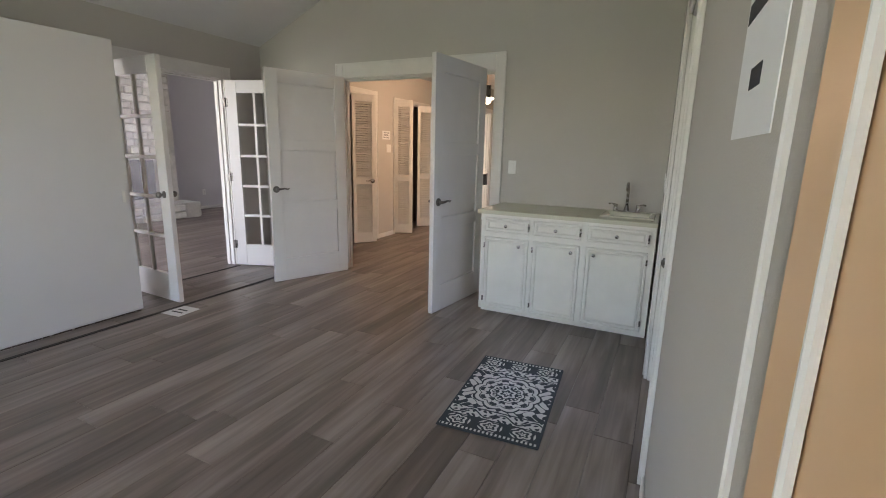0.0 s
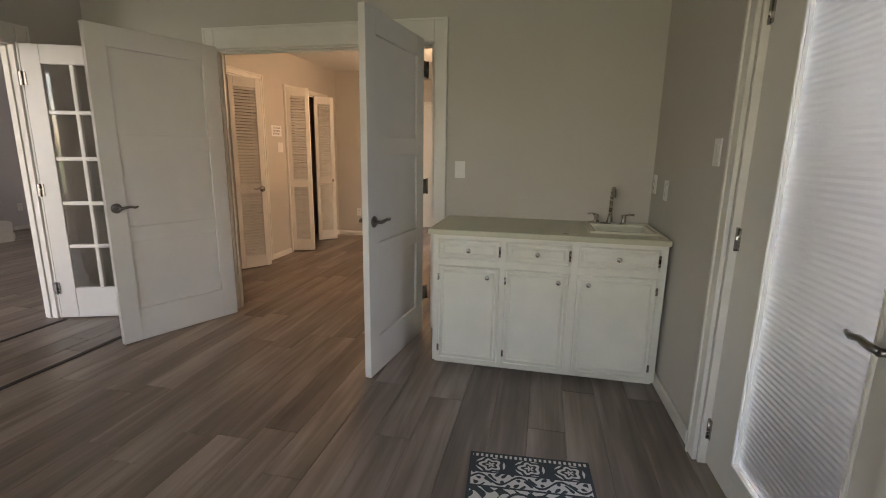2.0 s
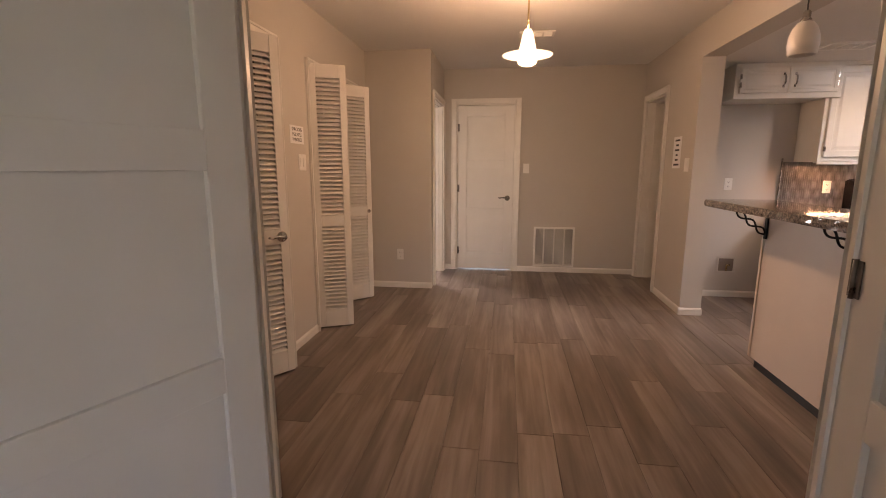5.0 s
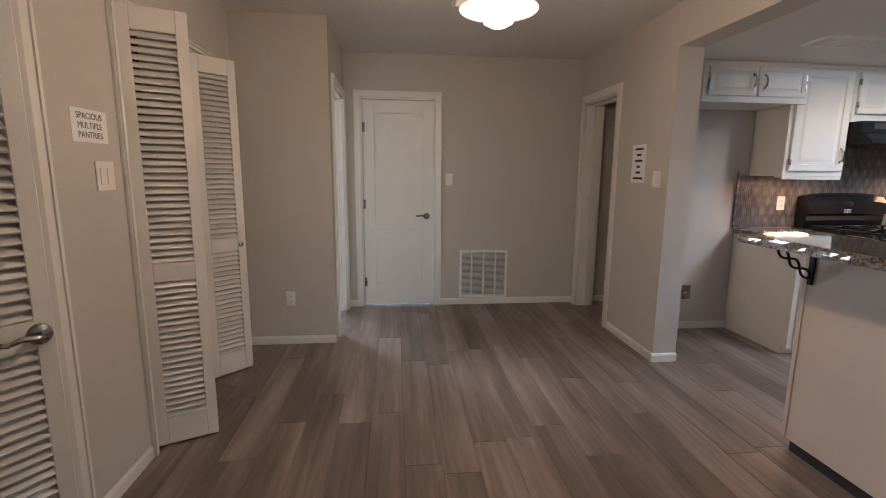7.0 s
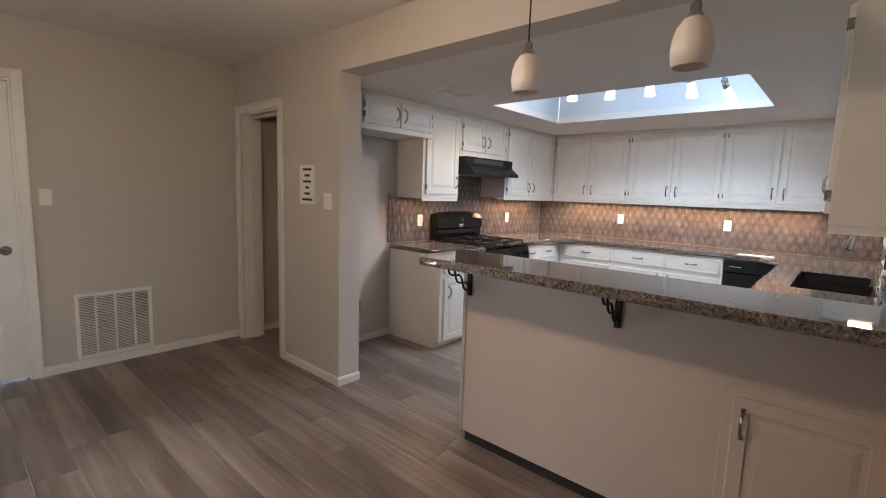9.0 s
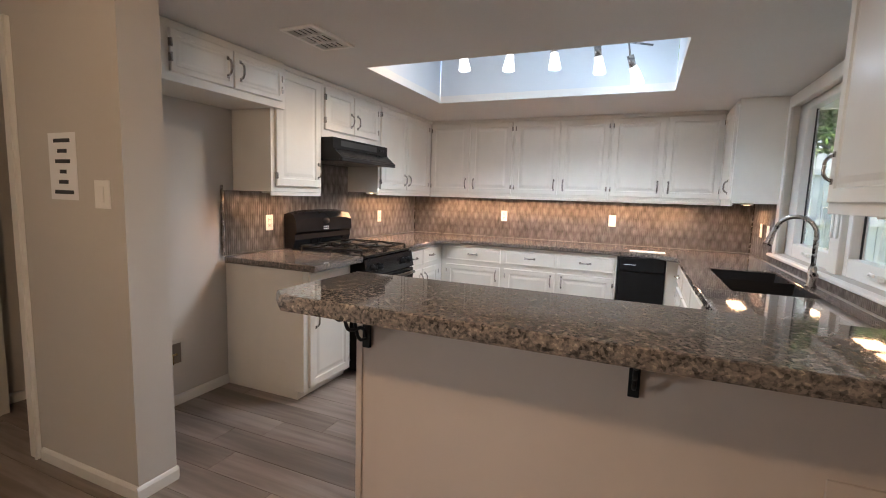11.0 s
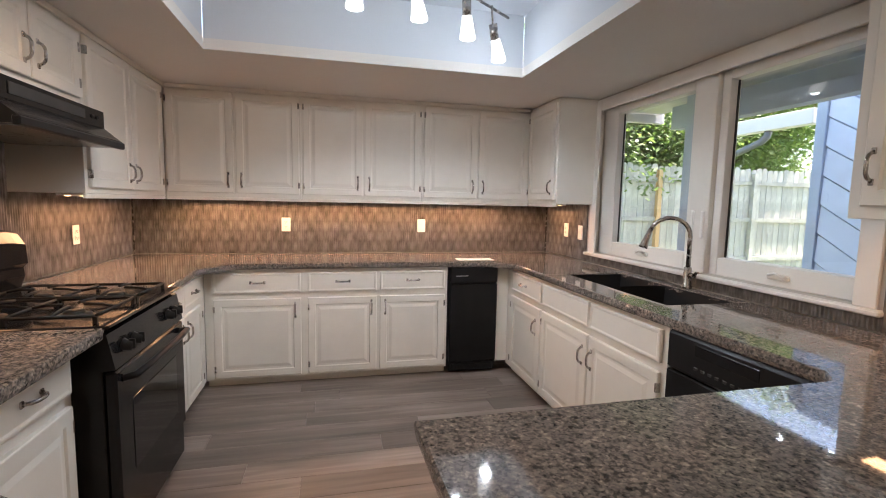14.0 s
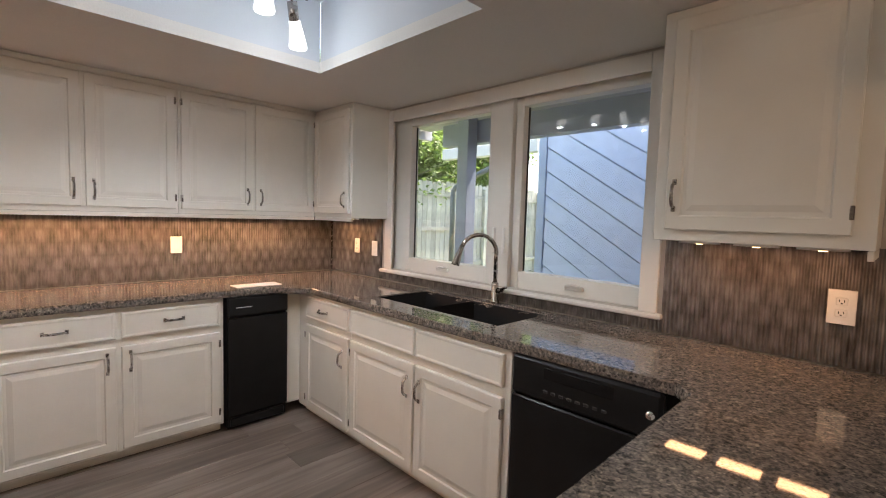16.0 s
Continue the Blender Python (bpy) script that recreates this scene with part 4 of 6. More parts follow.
def vent(name, m, w, h, cols, pitch, label, category="air vent"):
    """Louvred grille: frame, backing, dividers and slats; front to -y."""
    th = thing(name, m, label, category)
    part("frame", boxes((0, w, -0.012, 0, 0, 0.025), (0, w, -0.012, 0, h - 0.025, h), (0, 0.025, -0.012, 0, 0.025, h - 0.025), (w - 0.025, w, -0.012, 0, 0.025, h - 0.025), bevel=0.002), PLATE, th)
    part("backing", boxes((0.02, w - 0.02, -0.002, -0.0005, 0.02, h - 0.02)), SLOT, th)
    for i in range(1, cols):
        x = w * i / cols
        part("divider", boxes((x - 0.007, x + 0.007, -0.013, -0.002, 0.025, h - 0.025)), PLATE, th)
    bm = bmesh.new()
    box(bm, 0.025, w - 0.025, -0.006, 0.006, -0.0012, 0.0012)
    bmesh.ops.rotate(bm, cent=(0, 0, 0), matrix=Matrix.Rotation(radians(22), 3, "X"), verts=bm.verts[:])
    me = mesh("slat", bm, PLATE)
    n = int((h - 0.05) / pitch)
    for i in range(n):
        part("slat", me, None, th).location = (0, -0.006, 0.025 + (i + 0.5) * (h - 0.05) / n)
    return th


vent("return_air_grille", pose(-1.69, 8.86, 0.072), 0.505, 0.505, 4, 0.0125, "white louvred return-air grille low on the hall wall")
vent("ceiling_vent", pose(-1.96, 7.53, HC, 90, 0, 0), 0.31, 0.17, 3, 0.03, "white ceiling air register")
vent("ceiling_vent", pose(0.27, 7.12, KC, 90, 0, 0), 0.36, 0.22, 3, 0.03, "white ceiling air register")

# water outlet box in the refrigerator alcove
WB = thing("water_box", pose(0.195, YN, 0.335), "white recessed water valve box in the wall", "valve box")
part("frame", boxes((-0.09, 0.09, -0.008, 0, -0.085, -0.065), (-0.09, 0.09, -0.008, 0, 0.065, 0.085), (-0.09, -0.07, -0.008, 0, -0.065, 0.065), (0.07, 0.09, -0.008, 0, -0.065, 0.065), bevel=0.002), WALL, WB)
# flat dark plate stands in for the shade inside the box
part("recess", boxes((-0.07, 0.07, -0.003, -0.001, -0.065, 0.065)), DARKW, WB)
_bm = bmesh.new()
tube(_bm, [(0, -0.02, -0.06), (0, -0.02, 0.0), (0.03, -0.02, 0.0)], 0.008, 8)
part("valve", _bm, BRASS, WB)


# ---- cabinets ----
RAISED = [(0.050, 0.0), (0.056, 0.007), (0.070, 0.007), (0.092, 0.001)]
SLIM = [(0.012, 0.0), (0.020, 0.003)]
BEAD = [(0.008, 0.0), (0.012, 0.006), (0.020, 0.006), (0.025, 0.001), (0.032, 0.001), (0.040, 0.009)]


def cabinet(name, m, w, d, z0, z1, fronts, label, toe=0.0, material=None, group="", hollow=False):
    """Cabinet with its front at y 0: body, toe kick, and fronts of (x0, x1, z0, z1, style, handle)."""
    material = material or CAB
    th = thing(name, m, label, "cabinet", group)
    if hollow:
        part("face_frame", boxes((0, w, 0, 0.03, z0 + toe, z1), bevel=0.002), material, th)
        for x in (0, w - 0.02):
            part("side_panel", boxes((x, x + 0.02, 0.0305, d, z0 + toe, z1)), material, th)
        part("base_panel", boxes((0.0205, w - 0.0205, 0.0305, d, z0 + toe, z0 + toe + 0.02)), material, th)
    else:
        part("body", boxes((0, w, 0, d, z0 + toe, z1), bevel=0.002), material, th)
    if toe:
        part("toe_kick", boxes((0.002, w - 0.002, 0.055, d, z0, z0 + toe)), material, th)
    for x0, x1, a, b, style, handle in fronts:
        f = part("drawer_front" if b - a < 0.23 else "door", panel_face(x0, x1, a, b, -0.020, 0.0195, style), material, th)
        if handle:
            kind, hx, hz = handle
            if kind == "k":
                knob(f, hx, hz, -0.020)
            else:
                pull(f, hx, hz, -0.020, kind == "v", 0.10 if kind == "v" else 0.095)
            if kind != "h":
                side = x0 + 0.004 if hx > (x0 + x1) / 2 else x1 - 0.004
                for z in (a + 0.07, b - 0.07):
                    part("hinge", boxes((side - 0.006, side + 0.006, -0.024, 0.0, z - 0.022, z + 0.022), bevel=0.002), NICK, f)
    return th


UB, UT = 1.385, KC - 0.002   # underside and top of the wall cabinets
# north wall
cabinet("wall_cabinet", pose(-0.07, 7.56, 0), 0.86, 0.388, 1.91, UT, [(0.04, 0.425, 1.955, 2.165, [(0.028, 0), (0.034, 0.006), (0.048, 0.006), (0.062, 0.001)], ("v", 0.385, 2.06)), (0.435, 0.82, 1.955, 2.165, [(0.028, 0), (0.034, 0.006), (0.048, 0.006), (0.062, 0.001)], ("v", 0.475, 2.06))], "cream two-door cabinet over the refrigerator alcove")
cabinet("wall_cabinet", pose(0.70, 7.602, 0), 0.52, 0.346, UB - 0.02, UT - 0.002, [(0.035, 0.49, UB + 0.02, 2.17, RAISED, ("v", 0.46, UB + 0.14))], "cream wall cabinet with one raised-panel door")
cabinet("wall_cabinet", pose(1.222, 7.602, 0), 0.82, 0.346, 1.79, UT - 0.002, [(0.03, 0.405, 1.85, 2.16, RAISED, ("v", 0.365, 1.96)), (0.415, 0.79, 1.85, 2.16, RAISED, ("v", 0.455, 1.96))], "cream short two-door cabinet over the range hood")
cabinet("wall_cabinet", pose(2.044, 7.602, 0), 1.155, 0.346, UB, UT - 0.002, [(0.03, 0.53, UB + 0.03, 2.17, RAISED, ("v", 0.49, UB + 0.13)), (0.54, 1.06, UB + 0.03, 2.17, RAISED, ("v", 0.58, UB + 0.13))], "cream wall cabinet with two raised-panel doors")
# east wall: three double units
for _i in range(3):
    _y = 7.600 - 0.976 * _i
    cabinet("wall_cabinet", pose(3.20, _y, 0, 0, 0, -90), 0.974, 0.278, UB, UT - 0.002, [(0.014, 0.478, UB + 0.03, 2.17, RAISED, ("v", 0.44, UB + 0.13)), (0.496, 0.960, UB + 0.03, 2.17, RAISED, ("v", 0.534, UB + 0.13))], "cream wall cabinet with two raised-panel doors", group="east wall cabinets")
# south wall
cabinet("wall_cabinet", pose(3.198, 4.672, 0, 0, 0, 180), 0.53, 0.332, UB, UT - 0.002, [(0.02, 0.505, UB + 0.03, 2.17, RAISED, ("v", 0.46, UB + 0.13))], "cream wall cabinet in the corner beside the window")
cabinet("wall_cabinet", pose(0.555, 4.665, 0, 0, 0, 180), 0.64, 0.325, 1.35, UT - 0.002, [(0.045, 0.585, 1.392, 2.17, RAISED, ("v", 0.075, 1.52))], "cream wall cabinet with one door over the bar corner")
structure("cornice_strip", boxes((0.70, 3.2, 7.585, 7.60, UT - 0.03, UT), (3.185, 3.198, 4.69, 7.585, UT - 0.03, UT), bevel=0.003), CAB, "slim cream cornice strip above the cabinets", "trim")
structure("light_rail", boxes((3.20, 3.214, 4.674, 7.60, UB - 0.026, UB - 0.001), bevel=0.002), CAB, "slim cream rail hiding the strip lights", "trim")
structure("light_rail", boxes((2.046, 3.198, 7.603, 7.617, UB - 0.026, UB - 0.001), bevel=0.002), CAB, "slim cream rail hiding the strip lights", "trim")
structure("light_rail", boxes((0.702, 1.218, 7.603, 7.617, UB - 0.046, UB - 0.021), bevel=0.002), CAB, "slim cream rail hiding the strip lights", "trim")
structure("light_rail", boxes((2.67, 3.197, 4.657, 4.671, UB - 0.026, UB - 0.001), bevel=0.002), CAB, "slim cream rail hiding the strip lights", "trim")
structure("light_rail", boxes((-0.083, -0.067, 4.345, 4.663, 1.318, 1.349), bevel=0.002), CAB, "slim cream rail hiding the strip lights", "trim")
for _x, _y, _len, _along in LEDS:
    _t = solid("under_cabinet_light", boxes((-_len / 2, _len / 2, -0.015, 0.015, 0, 0.010)), PLATE, "slim strip light under the wall cabinets", "strip light", m=pose(_x, _y, 1.372 if (_x > 1 or _y < 4.6) else 1.353, 0, 0, 90 * _along))
    if _x < 0.5:
        _t.location.z = 1.338
    for _i in range(max(1, int(_len / 0.14))):
        _u = -_len / 2 + (_i + 0.5) * _len / max(1, int(_len / 0.14))
        _bm = bmesh.new()
        lathe(_bm, [(0, -0.004), (0.012, -0.003), (0.014, 0), (0, 0)], pose(_u, 0, 0), 10)
        part("led", _bm, LEDM, _t, "glowing warm LED")

TOE, BT = 0.058, 0.872       # toe kick, top of the base cabinets
DZ = (0.70, 0.845)           # drawer fronts
OZ = (0.078, 0.655)          # door fronts
cabinet("base_cabinet", pose(0.62, 7.27, 0), 0.515, 0.675, 0, BT, [(0.045, 0.485, *DZ, SLIM, ("h", 0.27, 0.775)), (0.045, 0.485, *OZ, RAISED, ("v", 0.10, 0.53))], "cream base cabinet beside the range", TOE)
cabinet("base_cabinet", pose(1.925, 7.27, 0), 0.905, 0.675, 0, BT, [(0.03, 0.40, *DZ, SLIM, ("h", 0.215, 0.775)), (0.41, 0.78, *DZ, SLIM, ("h", 0.595, 0.775)), (0.03, 0.40, *OZ, RAISED, ("v", 0.36, 0.56)), (0.41, 0.78, *OZ, RAISED, ("v", 0.45, 0.56))], "cream base cabinet between range and corner", TOE)
_fr = []
for _a, _b in ((0.06, 0.655), (0.705, 1.21), (1.235, 1.745)):
    _fr.append((_a, _b, *DZ, SLIM, ("h", (_a + _b) / 2, 0.775)))
    _fr.append((_a, _b, *OZ, RAISED, ("v", _a + 0.04 if _a > 1 else _b - 0.04, 0.57)))
cabinet("base_cabinet", pose(2.832, 7.268, 0, 0, 0, -90), 1.77, 0.64, 0, BT, _fr, "cream base cabinet with three drawers and three doors", TOE)
cabinet("base_cabinet", pose(2.83, 4.985, 0, 0, 0, 180), 0.655, 0.645, 0, BT, [(0.12, 0.645, *DZ, SLIM, ("h", 0.36, 0.775)), (0.12, 0.645, *OZ, RAISED, ("v", 0.585, 0.52))], "cream base cabinet in the window corner", TOE)
cabinet("sink_cabinet", pose(2.173, 4.985, 0, 0, 0, 180), 1.20, 0.645, 0, BT, [(0.012, 0.592, *DZ, SLIM, None), (0.608, 1.165, *DZ, SLIM, None), (0.012, 0.592, *OZ, RAISED, ("v", 0.55, 0.53)), (0.608, 1.165, *OZ, RAISED, ("v", 0.645, 0.53))], "cream sink base cabinet with two doors", TOE, hollow=True)

# trash compactor between the east base units
TC = thing("trash_compactor", pose(2.80, 5.488, 0, 0, 0, -90), "black built-in trash compactor under the counter", "trash compactor")
part("body", boxes((0.006, 0.395, 0.012, 0.60, 0.02, 0.872), bevel=0.004), BLACKP, TC)
part("drawer_front", boxes((0.004, 0.397, -0.01, 0.0115, 0.10, 0.735), bevel=0.006), BLACK, TC)
part("control_panel", boxes((0.004, 0.397, -0.012, 0.0115, 0.745, 0.868), bevel=0.008), BLACKP, TC)
part("foot_pedal", boxes((0.02, 0.38, -0.004, 0.0115, 0.025, 0.088), bevel=0.01), BLACKP, TC)
part("label_strip", boxes((0.05, 0.15, -0.0135, -0.0121, 0.80, 0.804)), DISPL, TC)
solid("folded_leaflet", boxes((2.86, 2.99, 5.10, 5.40, 0.9155, 0.919), bevel=0.001), PAPER, "white folded leaflet lying on the granite counter", "leaflet")

structure("filler_strip", boxes((2.815, 2.85, 4.99, 5.088, 0.085, 0.872)), CAB, "cream filler strip beside the compactor", "trim")
# dishwasher
DW = thing("dishwasher", pose(0.962, 4.99, 0, 0, 0, 180), "black dishwasher under the granite counter", "dishwasher")
part("body", boxes((0.004, 0.60, 0.02, 0.60, 0.02, 0.870)), BLACKP, DW)
part("door", boxes((0.004, 0.60, -0.016, 0.0195, 0.11, 0.70), bevel=0.006), BLACK, DW)
part("control_panel", boxes((0.004, 0.60, -0.020, 0.0195, 0.706, 0.868), bevel=0.012), BLACKP, DW)
part("handle_recess", boxes((0.16, 0.44, -0.0235, -0.0195, 0.80, 0.845), bevel=0.002), BLACK, DW)
for _i in range(8):
    part("button", boxes((0.16 + _i * 0.034, 0.18 + _i * 0.034, -0.024, -0.0203, 0.745, 0.757), bevel=0.002), SLOT, DW)
_bm = bmesh.new()
lathe(_bm, [(0, -0.010), (0.012, -0.010), (0.016, -0.004), (0.016, 0), (0, 0)], pose(0.565, -0.02, 0.79, -90, 0, 0), 16)
part("dial", _bm, CHROME, DW, "small round chrome badge dial")
part("kick_plate", boxes((0.01, 0.595, 0.04, 0.06, 0.0, 0.105)), BLACKP, DW)

# peninsula: half wall, base cabinet, hatch door, brackets
cabinet("peninsula_cabinet", pose(0.235, 4.992, 0, 0, 0, 90), 1.175, 0.58, 0, BT, [(0.03, 0.58, *OZ, RAISED, ("v", 0.54, 0.55)), (0.60, 1.14, *OZ, RAISED, ("v", 0.64, 0.55)), (0.03, 0.58, *DZ, SLIM, ("h", 0.30, 0.775)), (0.60, 1.14, *DZ, SLIM, ("h", 0.87, 0.775))], "cream peninsula base cabinet facing the kitchen", TOE)
HW = thing("bar_wall", pose(-0.405, 6.17, 0, 0, 0, -90), "beige painted half wall carrying the raised bar", "half wall", kind="structure")
part("panel", boxes((0, 1.79, 0, 0.05, 0.07, 1.067), bevel=0.002), BEIGE, HW)
part("toe_kick", boxes((0.02, 1.79, 0.03, 0.05, 0, 0.07)), SLOT, HW)
part("corner_trim", boxes((-0.002, 0.022, -0.006, -0.0005, 0.07, 1.05), bevel=0.002), BEIGE, HW)
HD = thing("hatch_door", pose(-0.405, 4.89, 0, 0, 0, -90), "beige raised-panel hatch door in the bar front", "cabinet door")
part("face_frame", boxes((0, 0.50, -0.008, -0.0005, 0.09, 0.755), bevel=0.002), BEIGE, HD)
_f = part("door", panel_face(0.035, 0.47, 0.12, 0.715, -0.027, 0.0185, RAISED), BEIGE, HD)
pull(_f, 0.07, 0.615, -0.027, True, 0.10)


def bracket(m):
    th = thing("bar_bracket", m, "black scrolled wrought-iron bracket under the bar", "bracket", "bar brackets")
    bm = boxes((-0.014, 0.014, -0.012, 0, -0.20, 0), (-0.014, 0.014, -0.20, 0, -0.010, 0), bevel=0.002)
    part("plate", bm, IRON, th)
    for s in (0.018, -0.018):
        bm = bmesh.new()
        pts = []
        for i in range(25):
            u = i / 24
            base = Vector((0, -0.185 * (1 - u), -0.015 - 0.145 * u))
            nrm = Vector((0, -0.62, -0.78))
            pts.append(base + nrm * (s * math.sin(u * 3 * math.pi) + 0.012))
        tube(bm, pts, 0.006, 7)
        part("scroll", bm, IRON, th)
    return th


_b = bracket(pose(-0.406, 6.13, 1.066, 0, 0, -90))
copy_thing(_b, pose(-0.406, 5.31, 1.066, 0, 0, -90))
copy_thing(_b, pose(-0.406, 4.42, 1.066, 0, 0, -90))


def slab(name, outline, z0, z1, label, category="countertop", bevel=0.008, hole=None, material=None):
    """A worktop from an outline, with a chiselled, slightly uneven edge."""
    bm = bmesh.new()
    pts = []
    for (ax, ay), (bx, by) in zip(outline, outline[1:] + outline[:1]):
        n = max(1, int(math.hypot(bx - ax, by - ay) / 0.035))
        for i in range(n):
            u = i / n
            pts.append((ax + (bx - ax) * u, ay + (by - ay) * u))
    def ring(z, shrink, jag):
        out = []
        for i, (x, y) in enumerate(pts):
            px, py = pts[i - 1]
            qx, qy = pts[(i + 1) % len(pts)]
            d = Vector((qy - py, px - qx, 0)).normalized()
            r = random.uniform(-jag, jag)
            out.append(bm.verts.new((x - d.x * (shrink + r), y - d.y * (shrink + r), z)))
        return out
    rings = [ring(z0, 0.004, 0.001), ring(z0 + (z1 - z0) * 0.35, 0.0, 0.0025), ring(z0 + (z1 - z0) * 0.7, 0.0, 0.0025), ring(z1 - 0.003, 0.001, 0.0005), ring(z1, 0.006, 0.0)]
    for a, b in zip(rings, rings[1:]):
        for j in range(len(a)):
            bm.faces.new((a[j], a[(j + 1) % len(a)], b[(j + 1) % len(a)], b[j]))
    bm.faces.new(rings[-1]), bm.faces.new(rings[0][::-1])
    return solid(name, bm, material or GRAN, label, category)


CT0, CT1 = 0.873, 0.915
slab("countertop", [(0.585, 7.15), (1.142, 7.165), (1.142, 7.915), (0.585, 7.915)], CT0, CT1, "grey-brown speckled granite counter beside the range")
# the long worktop, cut out for the sink bowl
slab("countertop", [(1.918, 7.205), (2.55, 7.235), (2.795, 7.05), (2.795, 5.20), (2.60, 5.02), (2.11, 5.02), (2.11, 4.37), (XE - 0.035, 4.37), (XE - 0.035, 7.915), (1.918, 7.915)], CT0, CT1, "grey-brown speckled granite counter round the corner")
slab("countertop", [(2.108, 5.02), (1.17, 5.02), (1.17, 4.845), (2.108, 4.845)], CT0, CT1, "granite counter edge in front of the sink")
slab("countertop", [(2.108, 4.445), (1.17, 4.445), (1.17, 4.37), (2.108, 4.37)], CT0, CT1, "granite counter strip behind the sink")
slab("countertop", [(1.168, 5.015), (0.33, 5.005), (0.272, 5.06), (0.262, 6.215), (-0.348, 6.205), (-0.348, 4.37), (1.168, 4.37)], CT0, CT1, "grey-brown speckled granite counter over dishwasher and peninsula")
slab("bar_counter", [(-0.365, 6.20), (-0.735, 6.21), (-0.78, 6.16), (-0.78, 4.36), (-0.365, 4.36)], 1.068, 1.11, "raised granite bar top with a rough chiselled edge", "bar counter")
_bm = boxes((-0.354, -0.350, 4.36, 6.17, 0.9165, 1.067))
structure("bar_riser", _bm, CAB, "cream riser between counter and raised bar", "trim")

# sink and taps
SK = thing("kitchen_sink", pose(1.64, 4.645, CT1), "black composite double-bowl undermount sink", "sink")
for _x0, _x1 in ((-0.465, 0.03), (0.06, 0.465)):
    _bm = bmesh.new()
    _lo = [[_bm.verts.new((x, y, z)) for x, y in ((_x0 + s, -0.20 + s), (_x1 - s, -0.20 + s), (_x1 - s, 0.20 - s), (_x0 + s, 0.20 - s))] for s, z in ((0, -0.012), (0.012, -0.10), (0.03, -0.19), (0.06, -0.20))]
    for _a, _b2 in zip(_lo, _lo[1:]):
        for _j in range(4):
            _bm.faces.new((_a[_j], _a[(_j + 1) % 4], _b2[(_j + 1) % 4], _b2[_j]))
    _bm.faces.new(_lo[-1])
    _f = part("bowl", _bm, SINK, SK)
    _bm = bmesh.new()
    lathe(_bm, [(0, 0.002), (0.03, 0.002), (0.042, 0.004), (0.045, 0)], pose((_x0 + _x1) / 2, 0, -0.1995), 16)
    part("drain", _bm, CHROME, _f, "chrome drain")
part("divider", boxes((0.028, 0.062, -0.20, 0.20, -0.20, -0.03), bevel=0.006), SINK, SK)
part("rim", boxes((-0.472, 0.472, -0.206, -0.199, -0.03, -0.006), (-0.472, 0.472, 0.199, 0.206, -0.03, -0.006), (-0.472, -0.464, -0.199, 0.199, -0.03, -0.006), (0.464, 0.472, -0.199, 0.199, -0.03, -0.006)), SINK, SK)

FA = thing("kitchen_faucet", pose(1.545, 4.405, CT1), "brushed nickel gooseneck pull-down kitchen faucet", "faucet")
_bm = bmesh.new()
lathe(_bm, [(0, 0), (0.028, 0), (0.028, 0.012), (0.021, 0.02), (0.021, 0.115), (0.016, 0.125), (0, 0.125)], None, 20)
part("base", _bm, NICK, FA)
_bm = bmesh.new()
tube(_bm, [(0, 0, 0.12), (0, 0, 0.30)] + [(0.055 * 0.7 * (1 - math.cos(a)) * 1.6, 0.085 * (1 - math.cos(a)), 0.30 + 0.10 * math.sin(a)) for a in (math.pi * i / 12 for i in range(1, 12))], 0.0125, 12)
part("spout", _bm, NICK, FA)
_bm = bmesh.new()
tube(_bm, [(0.120, 0.166, 0.335), (0.128, 0.178, 0.30), (0.140, 0.194, 0.235), (0.143, 0.197, 0.222)], [0.013, 0.015, 0.024, 0.025], 14)
part("spray_head", _bm, NICK, FA)
_bm = bmesh.new()
tube(_bm, [(-0.018, 0, 0.075), (-0.05, 0, 0.078)], 0.017, 12)
tube(_bm, [(-0.05, 0, 0.078), (-0.075, 0.01, 0.10), (-0.10, 0.02, 0.104)], [0.010, 0.008, 0.006], 10)
part("handle", _bm, NICK, FA)


# ---- backsplash: ribbed tin sheets ----
def tin(name, m, runs):
    """Corrugated sheet: local x along, front to -y; runs of (x0, x1, z0, z1)."""
    bm = bmesh.new()
    for x0, x1, z0, z1 in runs:
        n = int((x1 - x0) / 0.0045)
        a = [(x0 + (x1 - x0) * i / n, -0.004 - 0.0035 * (1 if i % 4 in (1, 2) else -1)) for i in range(n + 1)]
        lo = [bm.verts.new((x, y, z0)) for x, y in a]
        hi = [bm.verts.new((x, y, z1)) for x, y in a]
        for i in range(n):
            bm.faces.new((lo[i], lo[i + 1], hi[i + 1], hi[i]))
        back = [bm.verts.new((x, 0.008, z)) for x, z in ((x0, z0), (x1, z0), (x1, z1), (x0, z1))]
        bm.faces.new(back)
    return solid(name, bm, TIN, "ribbed pressed-tin backsplash sheet with a mottled grey sheen", "backsplash", "structure", m)


tin("backsplash_north", pose(0.60, YN - 0.010, 0), [(0, 0.62, 0.917, 1.365), (0.622, 1.44, 0.917, 1.80), (1.442, 2.84, 0.917, 1.384)])
tin("backsplash_east", pose(XE - 0.010, YN - 0.02, 0, 0, 0, -90), [(0, 3.57, 0.917, 1.384)])
tin("backsplash_south", pose(3.46, YS + 0.010, 0, 0, 0, 180), [(0, 0.72, 0.917, 1.384), (0.722, 2.84, 0.917, 0.985), (2.842, 3.74, 0.917, 1.349)])
structure("backsplash_trim", boxes((0.594, 0.600, YN - 0.022, YN, 0.917, 1.40), (XE - 0.026, XE - 0.018, YN - 0.028, YN - 0.02, 0.917, 1.384), (XE - 0.028, XE - 0.018, YS + 0.018, YS + 0.028, 0.917, 1.384)), NICK, "thin metal edge of the tin backsplash", "trim")

